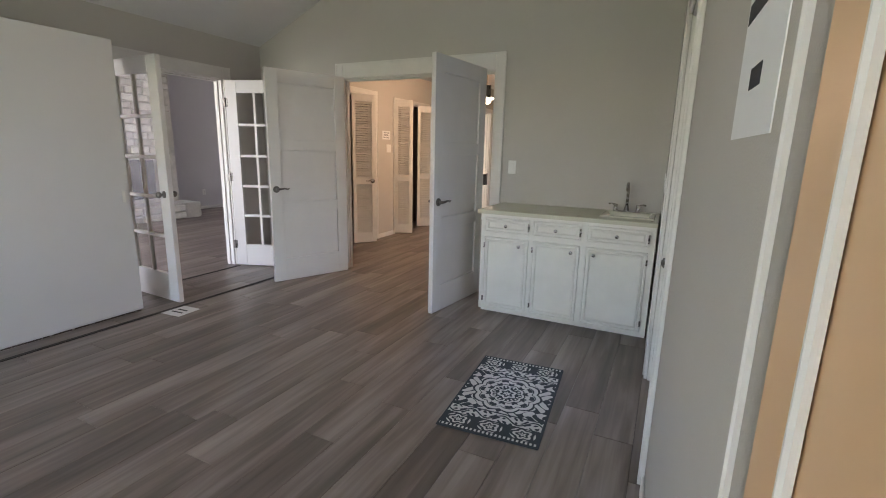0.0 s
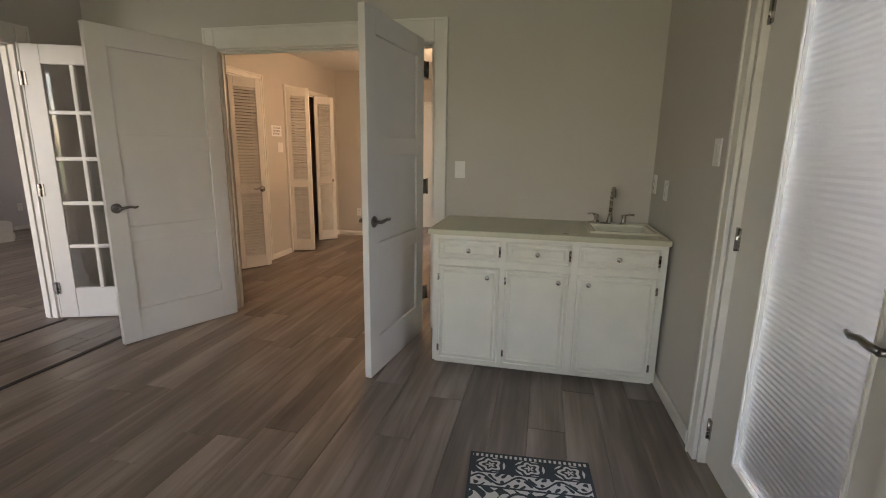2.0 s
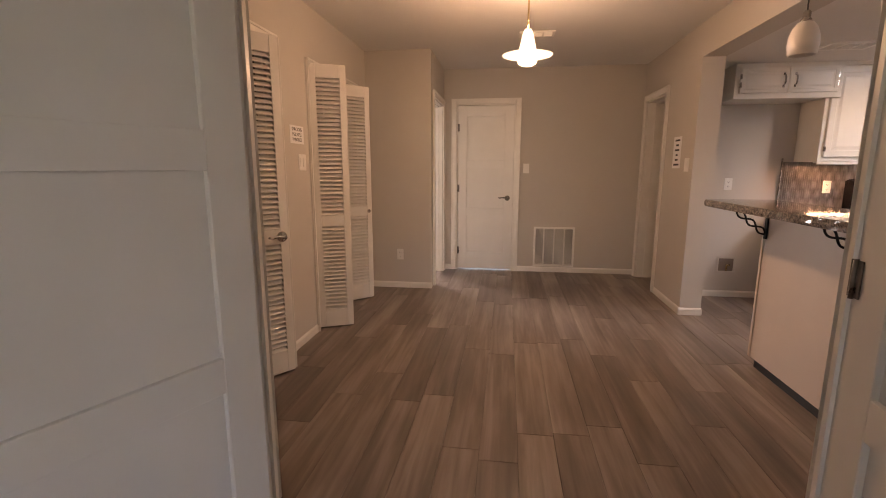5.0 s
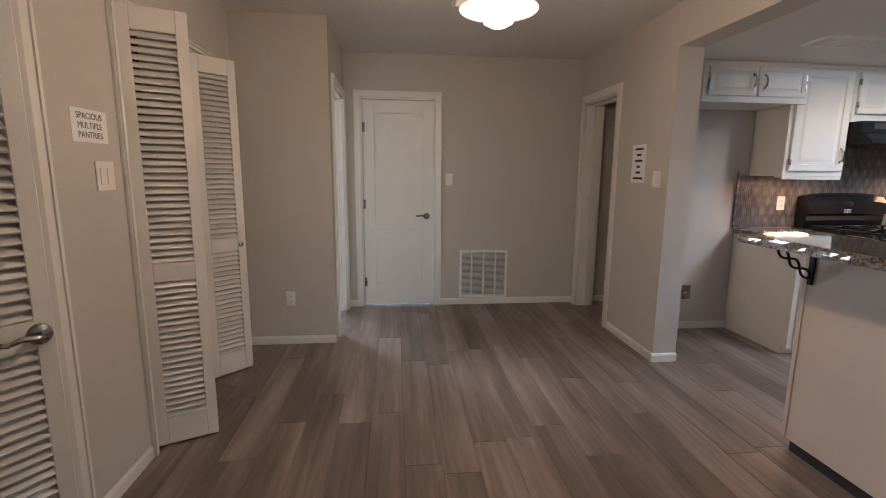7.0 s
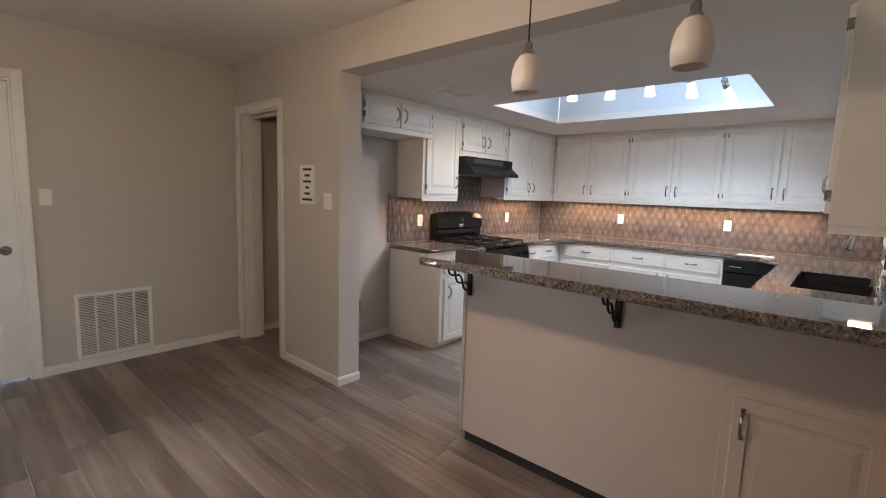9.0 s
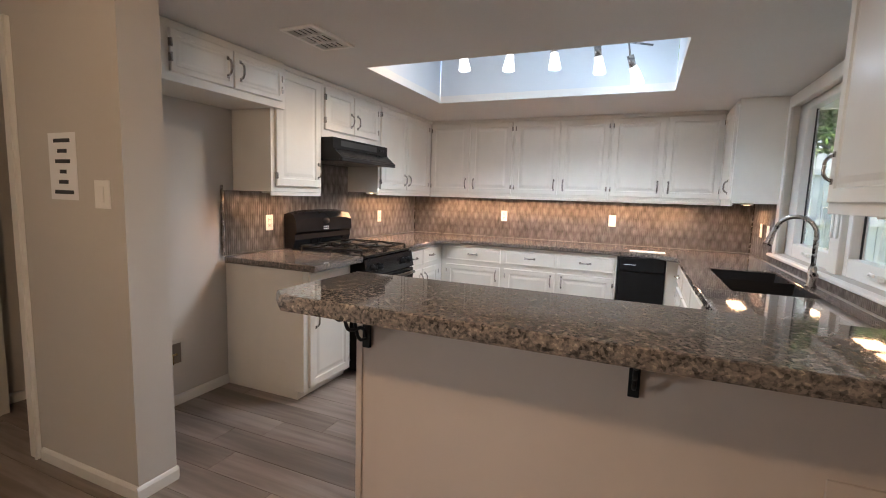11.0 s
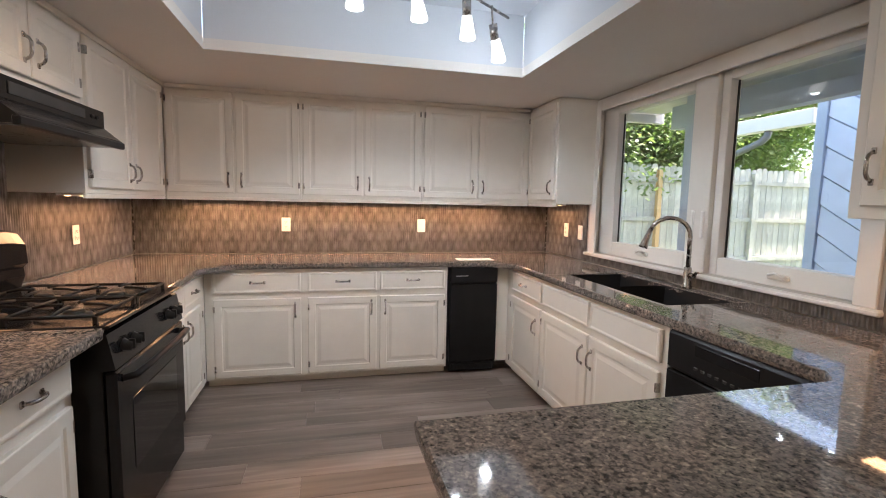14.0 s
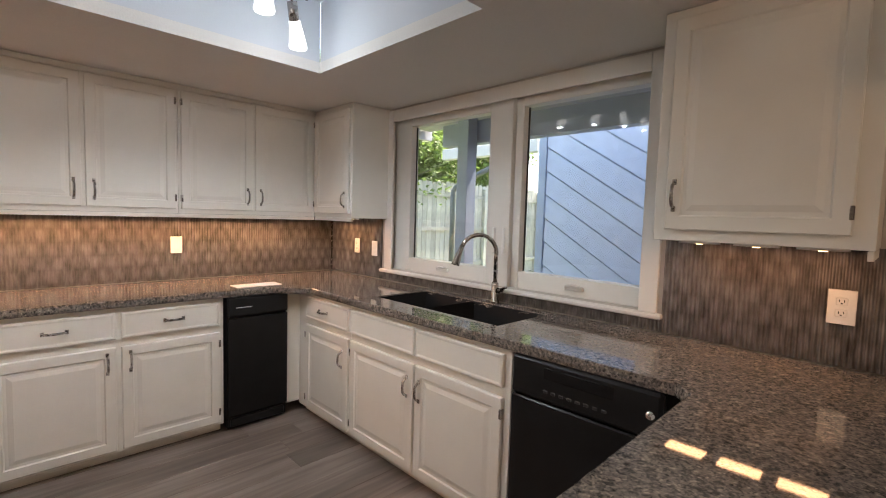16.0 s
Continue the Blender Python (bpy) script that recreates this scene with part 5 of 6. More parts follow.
# ---- range and hood ----
RG = thing("gas_range", pose(1.15, 7.15, 0), "black freestanding gas range with four burners", "gas range")
part("body", boxes((0.004, 0.756, 0.03, 0.76, 0.03, 0.905), bevel=0.003), BLACK, RG)
part("storage_drawer", boxes((0.006, 0.754, 0.0, 0.0295, 0.04, 0.20), bevel=0.006), BLACK, RG)
_od = part("oven_door", boxes((0.006, 0.754, -0.012, 0.0295, 0.205, 0.745), bevel=0.008), BLACK, RG)
part("window", boxes((0.13, 0.63, -0.0145, -0.0122, 0.31, 0.60), bevel=0.001), OVENG, _od, "dark oven window")
_bm = bmesh.new()
tube(_bm, [(0.06, -0.012, 0.705), (0.07, -0.05, 0.712), (0.20, -0.062, 0.716), (0.56, -0.062, 0.716), (0.69, -0.05, 0.712), (0.70, -0.012, 0.705)], 0.014, 10)
part("handle", _bm, BLACKP, _od)
_bm = bmesh.new()
_q = [[_bm.verts.new((x, y, z)) for y, z in ((0.03, 0.75), (-0.012, 0.755), (0.012, 0.885), (0.05, 0.90), (0.10, 0.90), (0.10, 0.75))] for x in (0.004, 0.756)]
for _j in range(6):
    _bm.faces.new((_q[0][_j], _q[0][(_j + 1) % 6], _q[1][(_j + 1) % 6], _q[1][_j]))
_bm.faces.new(_q[0]), _bm.faces.new(_q[1][::-1])
part("control_panel", _bm, BLACK, RG)
for _x in (0.10, 0.19, 0.57, 0.66):
    _bm = bmesh.new()
    lathe(_bm, [(0, -0.034), (0.018, -0.034), (0.021, -0.010), (0.026, 0), (0, 0)], pose(_x, 0.0, 0.82, -80, 0, 0), 16)
    box(_bm, _x - 0.004, _x + 0.004, -0.042, -0.02, 0.803, 0.843, 0.002)
    part("burner_knob", _bm, BLACKP, RG)
_bm = boxes((0.0, 0.76, 0.0, 0.68, 0.9055, 0.918), bevel=0.004)
part("cooktop", _bm, BLACK, RG)
for _gx in (0.045, 0.395):
    _bm = bmesh.new()
    x0, x1, y0, y1, z = _gx, _gx + 0.32, 0.06, 0.62, 0.945
    tube(_bm, [(x0, y0, z), (x1, y0, z), (x1, y1, z), (x0, y1, z), (x0, y0 + 0.001, z)], 0.007, 6)
    for yy in (0.34,):
        tube(_bm, [(x0, yy, z), (x1, yy, z)], 0.006, 6)
    for cy in (0.20, 0.48):
        cx = (x0 + x1) / 2
        for a in range(4):
            dx, dy = ((1, 0), (-1, 0), (0, 1), (0, -1))[a]
            tube(_bm, [(cx + dx * 0.16, cy + dy * 0.14, z), (cx + dx * 0.09, cy + dy * 0.09, z + 0.010), (cx + dx * 0.035, cy + dy * 0.035, z + 0.012)], 0.006, 6)
    for px in (x0, x1):
        for py in (y0, y1, 0.34):
            box(_bm, px - 0.007, px + 0.007, py - 0.007, py + 0.007, 0.918, z)
    part("grate", _bm, IRON, RG, "cast-iron burner grate")
    for cy in (0.20, 0.48):
        _b3 = bmesh.new()
        lathe(_b3, [(0, 0.018), (0.030, 0.017), (0.036, 0.010), (0.036, 0.004), (0.055, 0.002), (0.058, 0), (0, 0)], pose((x0 + x1) / 2, cy, 0.918), 18)
        part("burner", _b3, IRON, RG)
_bm = bmesh.new()
_prof = [(0.68, 0.918), (0.655, 0.99), (0.66, 1.03), (0.64, 1.05), (0.645, 1.15), (0.675, 1.20), (0.72, 1.215), (0.765, 1.20), (0.765, 0.918)]
_rg = []
for _i in range(13):
    _u = _i / 12
    _crown = 0.020 * (1 - (2 * _u - 1) ** 4) - 0.012
    _rg.append([_bm.verts.new((0.01 + 0.74 * _u, y, z + (_crown if z > 1.1 else 0))) for y, z in _prof])
for _a, _b2 in zip(_rg, _rg[1:]):
    for _j in range(len(_prof)):
        _bm.faces.new((_a[_j], _a[(_j + 1) % 9], _b2[(_j + 1) % 9], _b2[_j]))
_bm.faces.new(_rg[0]), _bm.faces.new(_rg[-1][::-1])
_bg = part("backguard", _bm, BLACK, RG)
_bm = bmesh.new()
lathe(_bm, [(0, 0.003), (0.045, 0.003), (0.048, 0)], pose(0.38, 0.642, 1.13, 88, 0, 0) @ Matrix.Diagonal((1, 0.55, 1, 1)), 24)
part("display", _bm, BLACKP, _bg, "small oval clock display")
for _i in range(6):
    part("button", boxes((0.345 + 0.024 * (_i % 3), 0.359 + 0.024 * (_i % 3), 0.636, 0.642, 1.078 - 0.018 * (_i // 3), 1.086 - 0.018 * (_i // 3))), DISPL, _bg)

HO = thing("range_hood", pose(1.228, 7.50, 1.615), "black under-cabinet range hood over the stove", "range hood")
_bm = bmesh.new()
_prof = [(0.0, 0.175), (0.0, 0.095), (-0.062, 0.042), (-0.075, 0.032), (-0.075, 0.0), (0.40, -0.0), (0.435, 0.02), (0.435, 0.175)]
_q = [[_bm.verts.new((x, y, z)) for y, z in _prof] for x in (0.0, 0.806)]
for _j in range(8):
    _bm.faces.new((_q[0][_j], _q[0][(_j + 1) % 8], _q[1][(_j + 1) % 8], _q[1][_j]))
_bm.faces.new(_q[0]), _bm.faces.new(_q[1][::-1])
part("body", _bm, BLACK, HO)
part("lip", boxes((-0.004, 0.81, -0.088, -0.060, -0.006, 0.028), bevel=0.006), BLACKP, HO)
part("vent_slot", boxes((0.10, 0.62, -0.004, -0.0008, 0.115, 0.158), bevel=0.001), SLOT, HO)
for _x in (0.68, 0.72):
    part("switch", boxes((_x, _x + 0.025, -0.006, -0.0008, 0.13, 0.145), bevel=0.001), BLACKP, HO)
part("filter", boxes((0.05, 0.75, -0.05, 0.36, -0.004, -0.0008)), BRONZ, HO, "grey mesh grease filter")

# ---- lamps ----
HP = thing("pendant_lamp", pose(-1.93, 6.15, HC), "brass hall pendant with a lit glass shade", "pendant lamp")
_bm = bmesh.new()
lathe(_bm, [(0, -0.045), (0.018, -0.045), (0.03, -0.03), (0.062, -0.012), (0.065, 0), (0, 0)], None, 24)
part("canopy", _bm, BRASS, HP)
_bm = bmesh.new()
tube(_bm, [(0, 0, -0.04), (0, 0, -0.33)], 0.006, 8)
part("rod", _bm, BRASS, HP)
_bm = bmesh.new()
lathe(_bm, [(0.020, -0.32), (0.032, -0.34), (0.055, -0.44), (0.070, -0.462), (0.155, -0.478), (0.158, -0.474), (0.072, -0.456), (0.050, -0.436), (0.026, -0.338), (0.020, -0.32)], None, 32)
_s = part("shade", _bm, OPAL, HP, "glowing opal glass shade with a flared brim")
_s.visible_shadow = False
_bm = bmesh.new()
lathe(_bm, [(0.055, -0.462), (0.062, -0.49), (0.058, -0.525), (0.03, -0.54), (0, -0.542)], None, 24)
_s = part("bulb", _bm, BULBW, HP, "glowing bulb glass")
_s.visible_shadow = False


def bar_pendant(x, y):
    th = thing("bar_pendant", pose(x, y, HC), "white frosted bell pendant hanging over the bar", "pendant lamp", "bar pendants")
    bm = bmesh.new()
    lathe(bm, [(0, -0.02), (0.05, -0.018), (0.06, -0.004), (0.06, 0), (0, 0)], None, 20)
    part("canopy", bm, NICK, th)
    bm = bmesh.new()
    tube(bm, [(0, 0, -0.015), (0, 0, -0.40)], 0.004, 8)
    part("cord", bm, SLOT, th)
    bm = bmesh.new()
    lathe(bm, [(0, -0.42), (0.010, -0.42), (0.018, -0.43), (0.018, -0.458), (0.026, -0.466), (0.026, -0.478), (0, -0.478)], pose(0, 0, 0.03), 18)
    part("socket", bm, NICK, th)
    bm = bmesh.new()
    lathe(bm, [(0.022, -0.475), (0.038, -0.482), (0.058, -0.51), (0.070, -0.55), (0.073, -0.59), (0.066, -0.645), (0.062, -0.645), (0.069, -0.59), (0.066, -0.55), (0.054, -0.512), (0.034, -0.488)], pose(0, 0, 0.014) @ Matrix.Diagonal((0.95, 0.95, 0.965, 1)), 28)
    part("shade", bm, SHADE, th, "unlit frosted white bell shade")
    return th


bar_pendant(-0.545, 5.75)
bar_pendant(-0.585, 5.07)

TL = thing("track_light", pose(0, 0, 2.60), "brushed nickel track light with frosted cone heads", "track light")
_bm = bmesh.new()
tube(_bm, [(1.30, 6.83, -0.10), (1.55, 6.61, -0.10), (1.66, 6.30, -0.10), (1.71, 5.95, -0.10)], 0.008, 8)
tube(_bm, [(1.72, 5.90, -0.10), (1.85, 5.66, -0.10), (2.09, 5.34, -0.10)], 0.008, 8)
for _x, _y in ((1.60, 6.45), (1.78, 5.79)):
    tube(_bm, [(_x, _y, -0.1), (_x, _y, 0)], 0.01, 8)
part("rail", _bm, NICK, TL)
for _x, _y, _drop, _cool in HEADS:
    _h = Vector((random.uniform(-0.02, 0.02) - _drop * 0.4, random.uniform(-0.03, 0.03) + _drop * 0.5, 0))
    _bm = bmesh.new()
    tube(_bm, [(_x + _h.x * 2, _y + _h.y * 2, -0.10), (_x + _h.x * 1.6, _y + _h.y * 1.6, -0.14 - _drop)], 0.006, 8)
    tube(_bm, [(_x + _h.x * 1.6, _y + _h.y * 1.6, -0.135 - _drop), (_x + _h.x, _y + _h.y, -0.215 - _drop)], 0.024, 14)
    _hd = part("head", _bm, NICK, TL)
    _bm = bmesh.new()
    tube(_bm, [(_x + _h.x, _y + _h.y, -0.21 - _drop), (_x + _h.x * 0.5, _y + _h.y * 0.5, -0.25 - _drop), (_x, _y, -0.315 - _drop), (_x, _y, -0.322 - _drop)], [0.026, 0.032, 0.044, 0.040], 16)
    _g = part("glass", _bm, BULBC if _cool else BULBW, _hd, "glowing frosted glass cone")
    _g.visible_shadow = False

# ---- kitchen window ----
WN = thing("window_1", pose(2.70, YS, 0, 0, 0, 180), "white twin casement window over the sink", "window", kind="structure")
part("casing", boxes((0, 0.085, -0.016, 0, 1.0, 2.195), (1.975, 2.06, -0.016, 0, 1.0, 2.195), (0.086, 1.974, -0.016, 0, 2.11, 2.195), bevel=0.003), TRIM, WN)
part("sill", boxes((-0.03, 2.09, -0.045, 0.15, 0.975, 0.999), bevel=0.006), TRIM, WN)
part("lining", boxes((0.0, 0.02, 0.002, 0.148, 1.0, 2.15), (2.04, 2.06, 0.002, 0.148, 1.0, 2.15), (0.02, 2.04, 0.002, 0.148, 2.13, 2.15)), TRIM, WN)
part("mullion", boxes((1.02, 1.165, 0.03, 0.14, 1.0, 2.13), bevel=0.004), TRIM, WN)
for _a, _b2, _c in ((0.02, 1.02, 0.215), (1.165, 2.04, 1.165 + 0.05)):
    _l = 0.19 if _a < 0.5 else 0.055
    _sx0, _sx1 = _a + (_l if _a < 0.5 else 0.055), _b2 - 0.055
    _s = part("sash", boxes((_a, _sx0, 0.06, 0.135, 1.0, 2.13), (_sx1, _b2, 0.06, 0.135, 1.0, 2.13), (_sx0, _sx1, 0.06, 0.135, 1.0, 1.10), (_sx0, _sx1, 0.06, 0.135, 2.075, 2.13), bevel=0.004), TRIM, WN)
    _p = part("pane", boxes((_sx0 - 0.003, _sx1 + 0.003, 0.118, 0.124, 1.097, 2.078)), GLASS, _s, "clear window glass")
    _p.visible_shadow = False
    part("gasket", boxes((_sx0, _sx0 + 0.007, 0.108, 0.117, 1.10, 2.075), (_sx1 - 0.004, _sx1, 0.108, 0.117, 1.10, 2.075)), SLOT, _s)
    _m = (_sx0 + _sx1) / 2
    _bm = boxes((_m - 0.055, _m + 0.055, 0.035, 0.06, 1.035, 1.062), bevel=0.006)
    tube(_bm, [(_m - 0.04, 0.03, 1.055), (_m, 0.02, 1.068), (_m + 0.05, 0.018, 1.062)], 0.007, 8)
    part("crank", _bm, PLATE, _s, "white casement crank")
for _x in (1.055, 1.13):
    _bm = boxes((_x - 0.012, _x + 0.012, 0.018, 0.03, 1.20, 1.36), bevel=0.005)
    part("lock_lever", _bm, PLATE, WN)

# ---- vanity in the first room ----
VB = pose(-0.975, 3.68, 0)
_v = [(0.035, 0.405, 0.695, 0.815, BEAD, ("k", 0.22, 0.755)), (0.435, 0.80, 0.695, 0.815, BEAD, ("k", 0.617, 0.755)), (0.84, 1.27, 0.695, 0.815, BEAD, ("k", 1.055, 0.755)),
      (0.035, 0.405, 0.06, 0.655, BEAD, ("k", 0.335, 0.60)), (0.435, 0.80, 0.06, 0.655, BEAD, ("k", 0.74, 0.60)), (0.84, 1.27, 0.06, 0.655, BEAD, ("k", 0.905, 0.60))]
cabinet("vanity_cabinet", VB, 1.31, 0.595, 0, 0.842, _v, "off-white painted vanity cabinet with three drawers and doors", 0.035, VAN, hollow=True)
_bm = bmesh.new()
_lo = [[_bm.verts.new((x, y, z)) for x, y in ((x0, y0), (x1, y0), (x1, y1), (x0, y1))] for x0, x1, y0, y1, z in ((-1.0, 0.338, 3.645, 4.277, 0.843), (-1.0, 0.338, 3.645, 4.277, 0.872), (-0.997, 0.335, 3.648, 4.274, 0.875), (-0.05, 0.283, 3.80, 4.10, 0.875), (-0.05, 0.283, 3.80, 4.10, 0.843))]
for _a, _b2 in zip(_lo, _lo[1:] + _lo[:1]):
    for _j in range(4):
        _bm.faces.new((_a[_j], _a[(_j + 1) % 4], _b2[(_j + 1) % 4], _b2[_j]))
solid("vanity_counter", _bm, LAMI, "pale olive laminate vanity top with a square edge", "countertop")
VS = thing("vanity_basin", pose(0.117, 3.95, 0.875), "cream drop-in porcelain basin in the vanity top", "basin")
_bm = bmesh.new()
_lo = [[_bm.verts.new((sx * (0.19 - s), sy * (0.17 - s), z)) for sx, sy in ((-1, -1), (1, -1), (1, 1), (-1, 1))] for s, z in ((0, 0.0), (0.006, 0.012), (0.028, 0.012), (0.04, 0.0), (0.07, -0.11), (0.12, -0.12))]
for _a, _b2 in zip(_lo, _lo[1:]):
    for _j in range(4):
        _bm.faces.new((_a[_j], _a[(_j + 1) % 4], _b2[(_j + 1) % 4], _b2[_j]))
_bm.faces.new(_lo[-1])
part("bowl", _bm, PORC, VS)
VF = thing("vanity_faucet", pose(0.085, 4.17, 0.876), "brushed nickel two-handle faucet on the vanity", "faucet")
_bm = boxes((-0.10, 0.10, -0.025, 0.025, 0, 0.012), bevel=0.006)
lathe(_bm, [(0.022, 0.012), (0.016, 0.04), (0.013, 0.06), (0, 0.06)], None, 14)
part("base", _bm, NICK, VF)
_bm = bmesh.new()
tube(_bm, [(0, 0, 0.05), (0, 0, 0.17), (0, -0.01, 0.205), (0, -0.04, 0.235), (0, -0.075, 0.235), (0, -0.10, 0.21), (0, -0.105, 0.18)], 0.011, 12)
part("spout", _bm, NICK, VF)
for _s in (-1, 1):
    _bm = bmesh.new()
    lathe(_bm, [(0.020, 0.01), (0.014, 0.03), (0.014, 0.05), (0.018, 0.06), (0, 0.068)], pose(_s * 0.085, 0, 0), 14)
    tube(_bm, [(_s * 0.085, 0, 0.058), (_s * 0.12, -0.01, 0.068), (_s * 0.145, -0.015, 0.066)], [0.007, 0.006, 0.008], 8)
    part("handle", _bm, NICK, VF)

# ---- loose things ----
_bm = bmesh.new()
box(_bm, -0.255, 0.255, -0.425, 0.425, 0.0, 0.008, 0.003)
solid("doormat", _bm, RUG, "charcoal doormat with a woven cream medallion pattern", "doormat", m=pose(-0.313, 2.465, 0.001, 0, 0, 4.0))
WP = thing("white_wardrobe", pose(-3.36, 2.31, 0, 0, 0, 90), "tall plain white sliding panel cabinet against the wall", "wardrobe")
part("body", boxes((-2.6, 0.0, 0.022, 0.62, 0.012, 2.06), bevel=0.003), BOARD, WP)
part("front_panel", boxes((-2.6, 0.006, 0.0, 0.0215, 0.022, 2.065), bevel=0.003), BOARD, WP)
part("latch", boxes((-0.055, -0.03, -0.006, -0.0005, 0.89, 0.98), bevel=0.002), PLATE, WP, "white finger-pull latch")
part("rail", boxes((-2.6, 0.0, 0.03, 0.05, 0.0, 0.012)), NICK, WP)

# ---- stone fireplace in the living room ----
FP = thing("fireplace", pose(-8.5, 5.0, 0, 0, 0, 90), "cream rough-stone fireplace with a dark firebox", "fireplace")
part("core", boxes((-1.0, 0.9, -0.42, 0, 0, 3.45), (-1.2, 0.98, -0.90, -0.42, 0, 0.28)), STONE, FP)
part("firebox", boxes((-0.5, 0.45, -0.475, -0.421, 0.36, 1.05), bevel=0.01), BLACKP, FP, "black metal firebox front")
_stones = [mesh("stone", boxes((0, 0.30, -0.05, 0, 0, 0.115), bevel=0.018), STONE), mesh("stone", boxes((0, 0.22, -0.06, 0, 0, 0.115), bevel=0.02), STONE), mesh("stone", boxes((0, 0.38, -0.045, 0, 0, 0.115), bevel=0.018), STONE)]
_wid = (0.30, 0.22, 0.38)
for _r in range(26):
    _x, _z = -1.0, 0.29 + _r * 0.125
    while _x < 0.9 and _z < 3.35:
        _k = random.randrange(3)
        if _x + _wid[_k] > 0.92:
            break
        if not (-0.8 < _x < 0.42 and 0.26 < _z < 1.05 and not (_x + _wid[_k] < -0.5)):
            part("stone", _stones[_k], None, FP).matrix_basis = pose(_x + 0.004, -0.421, _z)
        _x += _wid[_k] + 0.012
for _r in range(2):
    _x = -1.2
    while _x < 0.62:
        _k = random.randrange(3)
        part("stone", _stones[_k], None, FP).matrix_basis = pose(_x, -0.901, 0.01 + _r * 0.13)
        _x += _wid[_k] + 0.012
for _r in range(2):
    part("stone", _stones[2], None, FP).matrix_basis = pose(0.981, -0.88, 0.01 + _r * 0.13, 0, 0, 90)

# ---- outside ----
structure("ground", boxes((-400, 400, -400, 400, -0.5, -0.11)), GRASS, "lawn reaching to the horizon", "ground")
structure("patio", boxes((0.6, 3.7, 0.6, 4.1, -0.105, -0.03)), CONC, "concrete patio slab", "patio")
SW = thing("outer_wall", pose(3.57, 0.93, -0.1, 0, 0, 180), "blue-grey house wall with diagonal board siding", "house wall", kind="structure")
part("core", boxes((0.02, 3.0, 0.03, 0.15, 0, 3.0)), BLUEP, SW)
part("corner_post", boxes((-0.03, 0.09, -0.035, 0.10, 0, 2.9), bevel=0.004), BLUEP, SW)
for _i in range(16):
    _c = -0.1 + _i * 0.33
    _poly = [(0.095, _c), (2.99, _c - 1.79), (2.99, _c - 1.482), (0.095, _c + 0.308)]
    for _lim, _sg in ((0.02, 1), (2.95, -1)):
        _out = []
        for (_px, _pz), (_qx, _qz) in zip(_poly, _poly[1:] + _poly[:1]):
            if _sg * (_pz - _lim) >= 0:
                _out.append((_px, _pz))
            if (_pz - _lim) * (_qz - _lim) < 0:
                _u = (_lim - _pz) / (_qz - _pz)
                _out.append((_px + (_qx - _px) * _u, _lim))
        _poly = _out
    if len(_poly) < 3:
        continue
    _bm = bmesh.new()
    _f0 = [_bm.verts.new((x, -0.016 + 0.060 * (z - _c + (x - 0.095) * 1.79 / 2.895), z)) for x, z in _poly]
    _f1 = [_bm.verts.new((x, 0.028, z)) for x, z in _poly]
    _bm.faces.new(_f0), _bm.faces.new(_f1[::-1])
    for _j in range(len(_poly)):
        _bm.faces.new((_f0[_j], _f0[(_j + 1) % len(_poly)], _f1[(_j + 1) % len(_poly)], _f1[_j]))
    part("board", _bm, SIDING, SW)
solid("patio_roof", boxes((0.55, 3.95, 2.75, 4.15, 2.42, 2.52)), SOFFIT, "patio roof with a pale boarded underside", "patio roof")
solid("patio_post", boxes((2.92, 3.06, 3.052, 3.19, -0.03, 2.42), bevel=0.006), BLUEP, "blue-grey painted patio post", "post")
solid("patio_beam", boxes((0.6, 3.42, 2.93, 3.05, 2.155, 2.38), bevel=0.006), BLUEP, "blue-grey painted patio cross beam", "beam")
solid("patio_fascia", boxes((3.96, 4.02, 2.7, 4.3, 2.32, 2.50), bevel=0.004), TRIM, "white painted roof fascia", "fascia")
solid("house_fascia", boxes((3.665, 5.6, 0.80, 0.93, 2.39, 2.57), bevel=0.006), TRIM, "white painted eave fascia of the neighbouring wing", "fascia")
_bm = bmesh.new()
tube(_bm, [(4.28, 0.86, 2.40), (4.29, 0.87, 2.32), (4.36, 0.88, 2.26), (4.80, 0.88, 2.12), (5.30, 0.88, 1.92), (5.36, 0.88, 1.84), (5.36, 0.88, -0.1)], 0.045, 8)
solid("downpipe", _bm, PIPE, "dark grey metal rain downpipe under the eave", "downpipe")

FN = thing("fence", pose(7.6, 7.5, -0.11, 0, 0, -90), "weathered cedar privacy fence with dog-eared pickets", "fence")
_bm = bmesh.new()
_vs = [[_bm.verts.new((x, y, z)) for x, z in ((0, 0), (0.14, 0), (0.14, 2.30), (0.115, 2.35), (0.025, 2.35), (0, 2.30))] for y in (0, 0.018)]
_bm.faces.new(_vs[0]), _bm.faces.new(_vs[1][::-1])
for _j in range(6):
    _bm.faces.new((_vs[0][_j], _vs[0][(_j + 1) % 6], _vs[1][(_j + 1) % 6], _vs[1][_j]))
_pk = mesh("picket", _bm, FENCE)
for _i in range(104):
    part("picket", _pk, None, FN).matrix_basis = pose(_i * 0.147, random.uniform(0, 0.008), random.uniform(-0.03, 0.03))
for _i in range(7):
    part("fence_post", boxes((_i * 2.4 + 0.4, _i * 2.4 + 0.49, -0.095, -0.005, 0, 2.25)), RAIL if _i == 3 else FENCE, FN)
for _z in (0.35, 1.2, 2.0):
    part("fence_rail", boxes((0, 15.3, -0.045, -0.004, _z, _z + 0.09)), FENCE, FN)


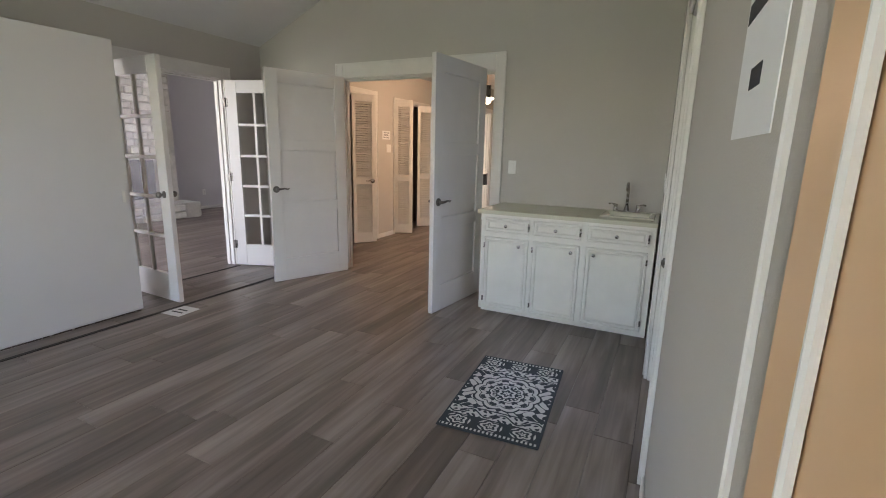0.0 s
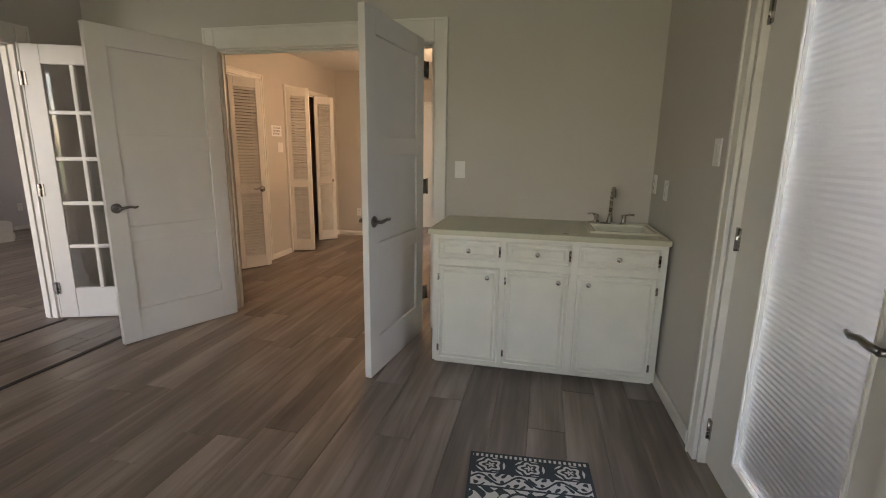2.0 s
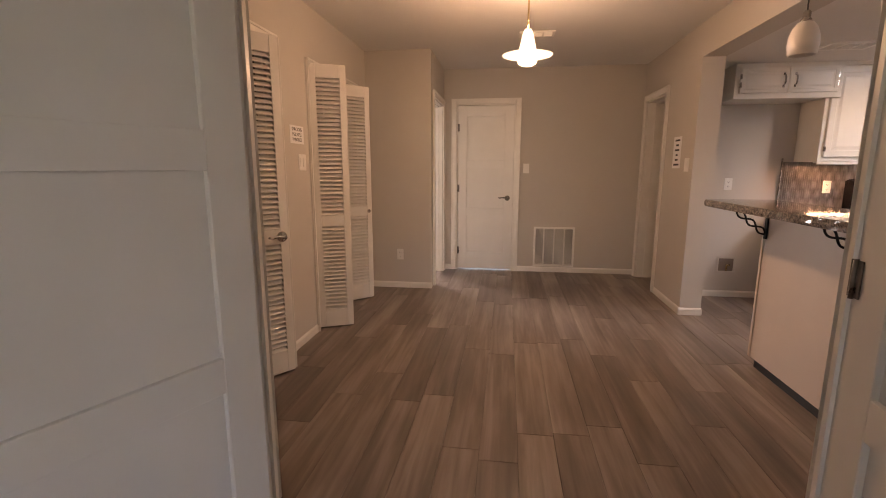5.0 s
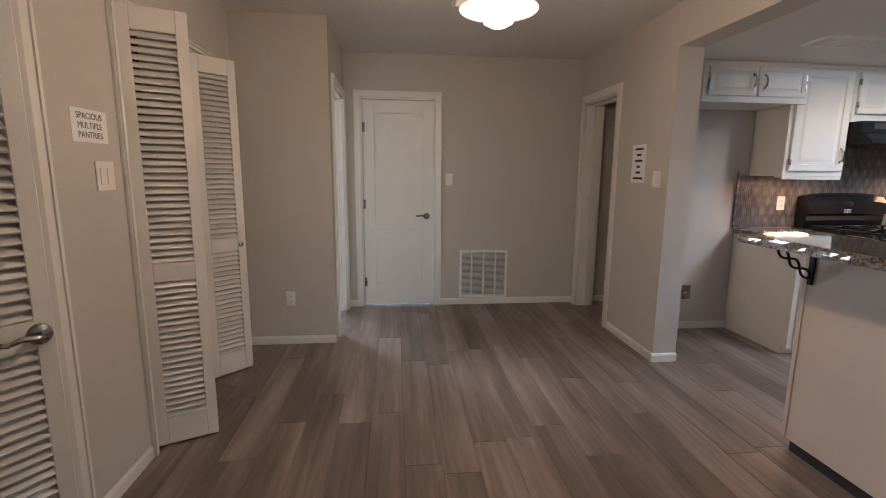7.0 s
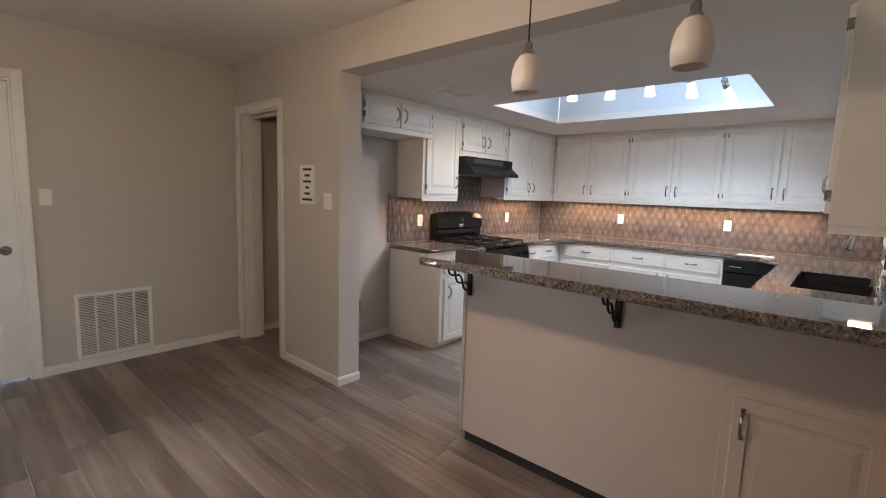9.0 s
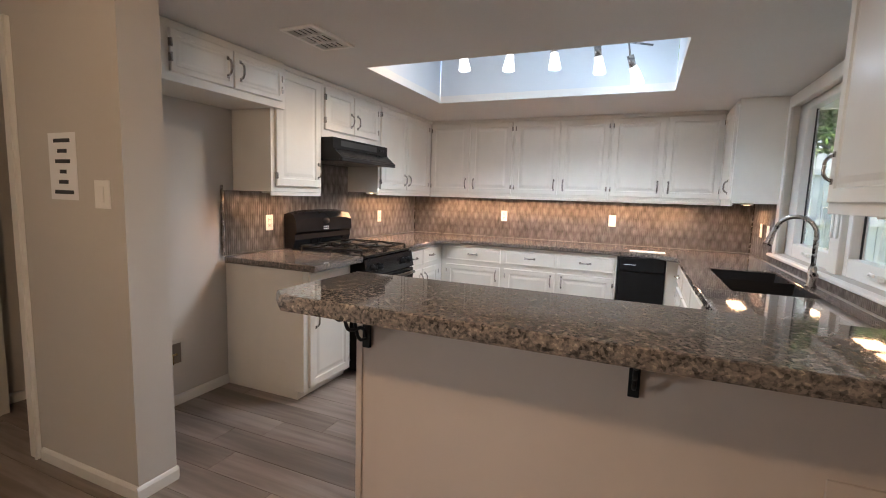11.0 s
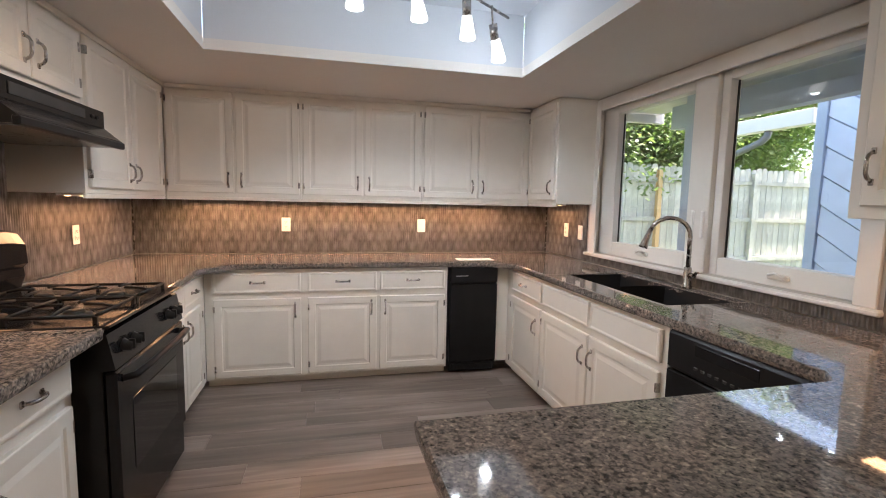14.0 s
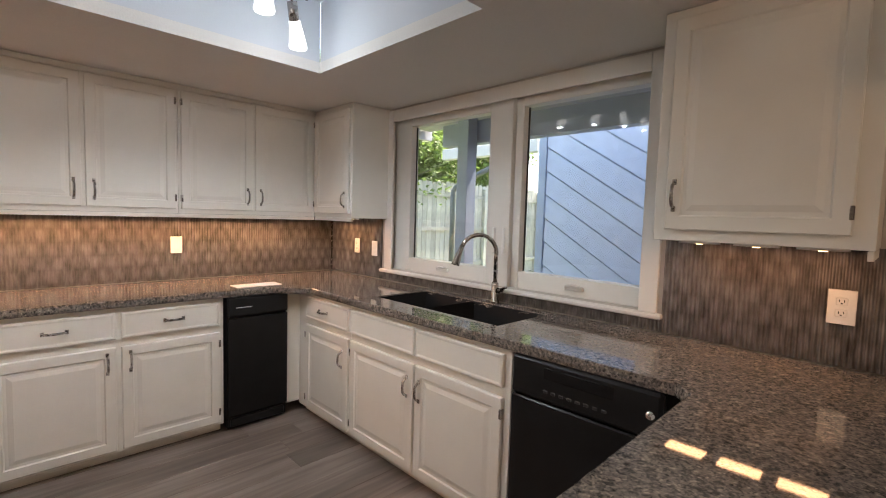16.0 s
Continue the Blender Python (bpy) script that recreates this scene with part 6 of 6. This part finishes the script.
def tree(x, y, h, spread, seed, label):
    rng = random.Random(seed)
    th = thing("tree", pose(x, y, -0.11), label, "tree")
    bm = bmesh.new()
    top = Vector((rng.uniform(-0.4, 0.4), rng.uniform(-0.4, 0.4), h * 0.6))
    tube(bm, [(0, 0, 0), (0.05, 0.02, h * 0.25), top * 0.75, top], [0.20, 0.15, 0.11, 0.06], 9)
    tips = []
    for i in range(10):
        s = top * rng.uniform(0.5, 1.0)
        a = rng.uniform(0, 6.28)
        e = s + Vector((math.cos(a) * spread * rng.uniform(0.5, 1), math.sin(a) * spread * rng.uniform(0.5, 1), rng.uniform(0.2, 1) * h * 0.35))
        mid = (s + e) / 2 + Vector((0, 0, rng.uniform(-0.1, 0.35)))
        tube(bm, [s, mid, e], [0.06, 0.04, 0.015], 6)
        tips += [e, mid, (mid + e) / 2]
    part("trunk", bm, BARK, th)
    verts, faces = [], []
    for c in tips * 7:
        c = c + Vector((rng.gauss(0, 0.45), rng.gauss(0, 0.45), rng.gauss(0, 0.35)))
        for _ in range(80):
            p = c + Vector((rng.gauss(0, 0.28), rng.gauss(0, 0.28), rng.gauss(0, 0.22)))
            u = Vector((rng.uniform(-1, 1), rng.uniform(-1, 1), rng.uniform(-0.6, 0.6))).normalized()
            w = u.orthogonal().normalized()
            L, W = rng.uniform(0.04, 0.08), rng.uniform(0.02, 0.035)
            k = len(verts)
            verts += [p - u * L, p + w * W, p + u * L, p - w * W]
            faces.append((k, k + 1, k + 2, k + 3))
    me = bpy.data.meshes.new("crown")
    me.from_pydata([tuple(v) for v in verts], [], faces)
    me.materials.append(LEAF)
    tagged(part("crown", me, None, th), kind="stuff")
    return th


tree(9.7, -0.6, 6.0, 2.0, 1, "leafy green oak behind the fence")
tree(10.9, 1.8, 6.5, 2.3, 2, "leafy green oak behind the fence")
tree(10.1, 4.4, 5.6, 2.0, 3, "leafy green oak behind the fence")
tree(9.5, -3.4, 6.2, 2.2, 4, "leafy green oak behind the fence")
tree(13.0, -1.4, 7.5, 2.6, 5, "tall leafy oak in the neighbouring garden")
tree(13.5, 3.2, 7.5, 2.6, 6, "tall leafy oak in the neighbouring garden")
tree(9.4, 0.9, 5.2, 2.1, 7, "leafy green oak behind the fence")
tree(9.6, -1.9, 5.0, 2.1, 8, "leafy green oak behind the fence")
tree(11.8, 0.4, 7.0, 2.6, 9, "tall leafy oak in the neighbouring garden")
tree(9.8, -5.2, 5.8, 2.2, 10, "leafy green oak behind the fence")

# ---- floor planks ----
PW, PL = 0.178, 1.22


def plank_verts(x0, x1, y0, y1):
    g, c = 0.0007, 0.0016
    lo = [(x0 + g, y0 + g), (x1 - g, y0 + g), (x1 - g, y1 - g), (x0 + g, y1 - g)]
    hi = [(x0 + g + c, y0 + g + c), (x1 - g - c, y0 + g + c), (x1 - g - c, y1 - g - c), (x0 + g + c, y1 - g - c)]
    return [(x, y, -0.008) for x, y in lo] + [(x, y, -0.0014) for x, y in lo] + [(x, y, 0.0) for x, y in hi]


PF = [(8, 9, 10, 11)] + [(k + j, k + (j + 1) % 4, k + 4 + (j + 1) % 4, k + 4 + j) for k in (0, 4) for j in range(4)]
_pm = bpy.data.meshes.new("plank")
_pm.from_pydata(plank_verts(0, PW, 0, PL), [], PF)
_pm.materials.append(FLOOR)
_verts, _faces, _count = [], [], 0
_rng = random.Random(5)
for _c in range(-54, 21):
    _x = _c * PW
    _y = -3.2 - _rng.random() * PL
    while _y < 10.6:
        _mx, _my = _x + PW / 2, _y + PL / 2
        first = -3.3 < _mx < 0.6 and 0.3 < _my < 4.9
        hall = -3.6 < _mx < -0.2 and 4.3 < _my < 9.2
        kit = -0.4 < _mx < 3.0 and 4.9 < _my < 7.9
        if (first or hall or kit) and _count < 300:
            part("plank", _pm, None, subfloor).location = (_x, _y, 0)
            _count += 1
        elif _mx > -8.5 and _my < 10.0 and (_mx > -4.05 or _my > -0.6) and (_mx < 0.55 or _my > 4.0):
            _k = len(_verts)
            _verts += plank_verts(_x, _x + PW, _y, _y + PL)
            _faces += [tuple(_k + i for i in f) for f in PF]
        _y += PL
_me = bpy.data.meshes.new("planks")
_me.from_pydata(_verts, [], _faces)
_me.materials.append(FLOOR)
tagged(part("planks", _me, None, subfloor), kind="stuff")
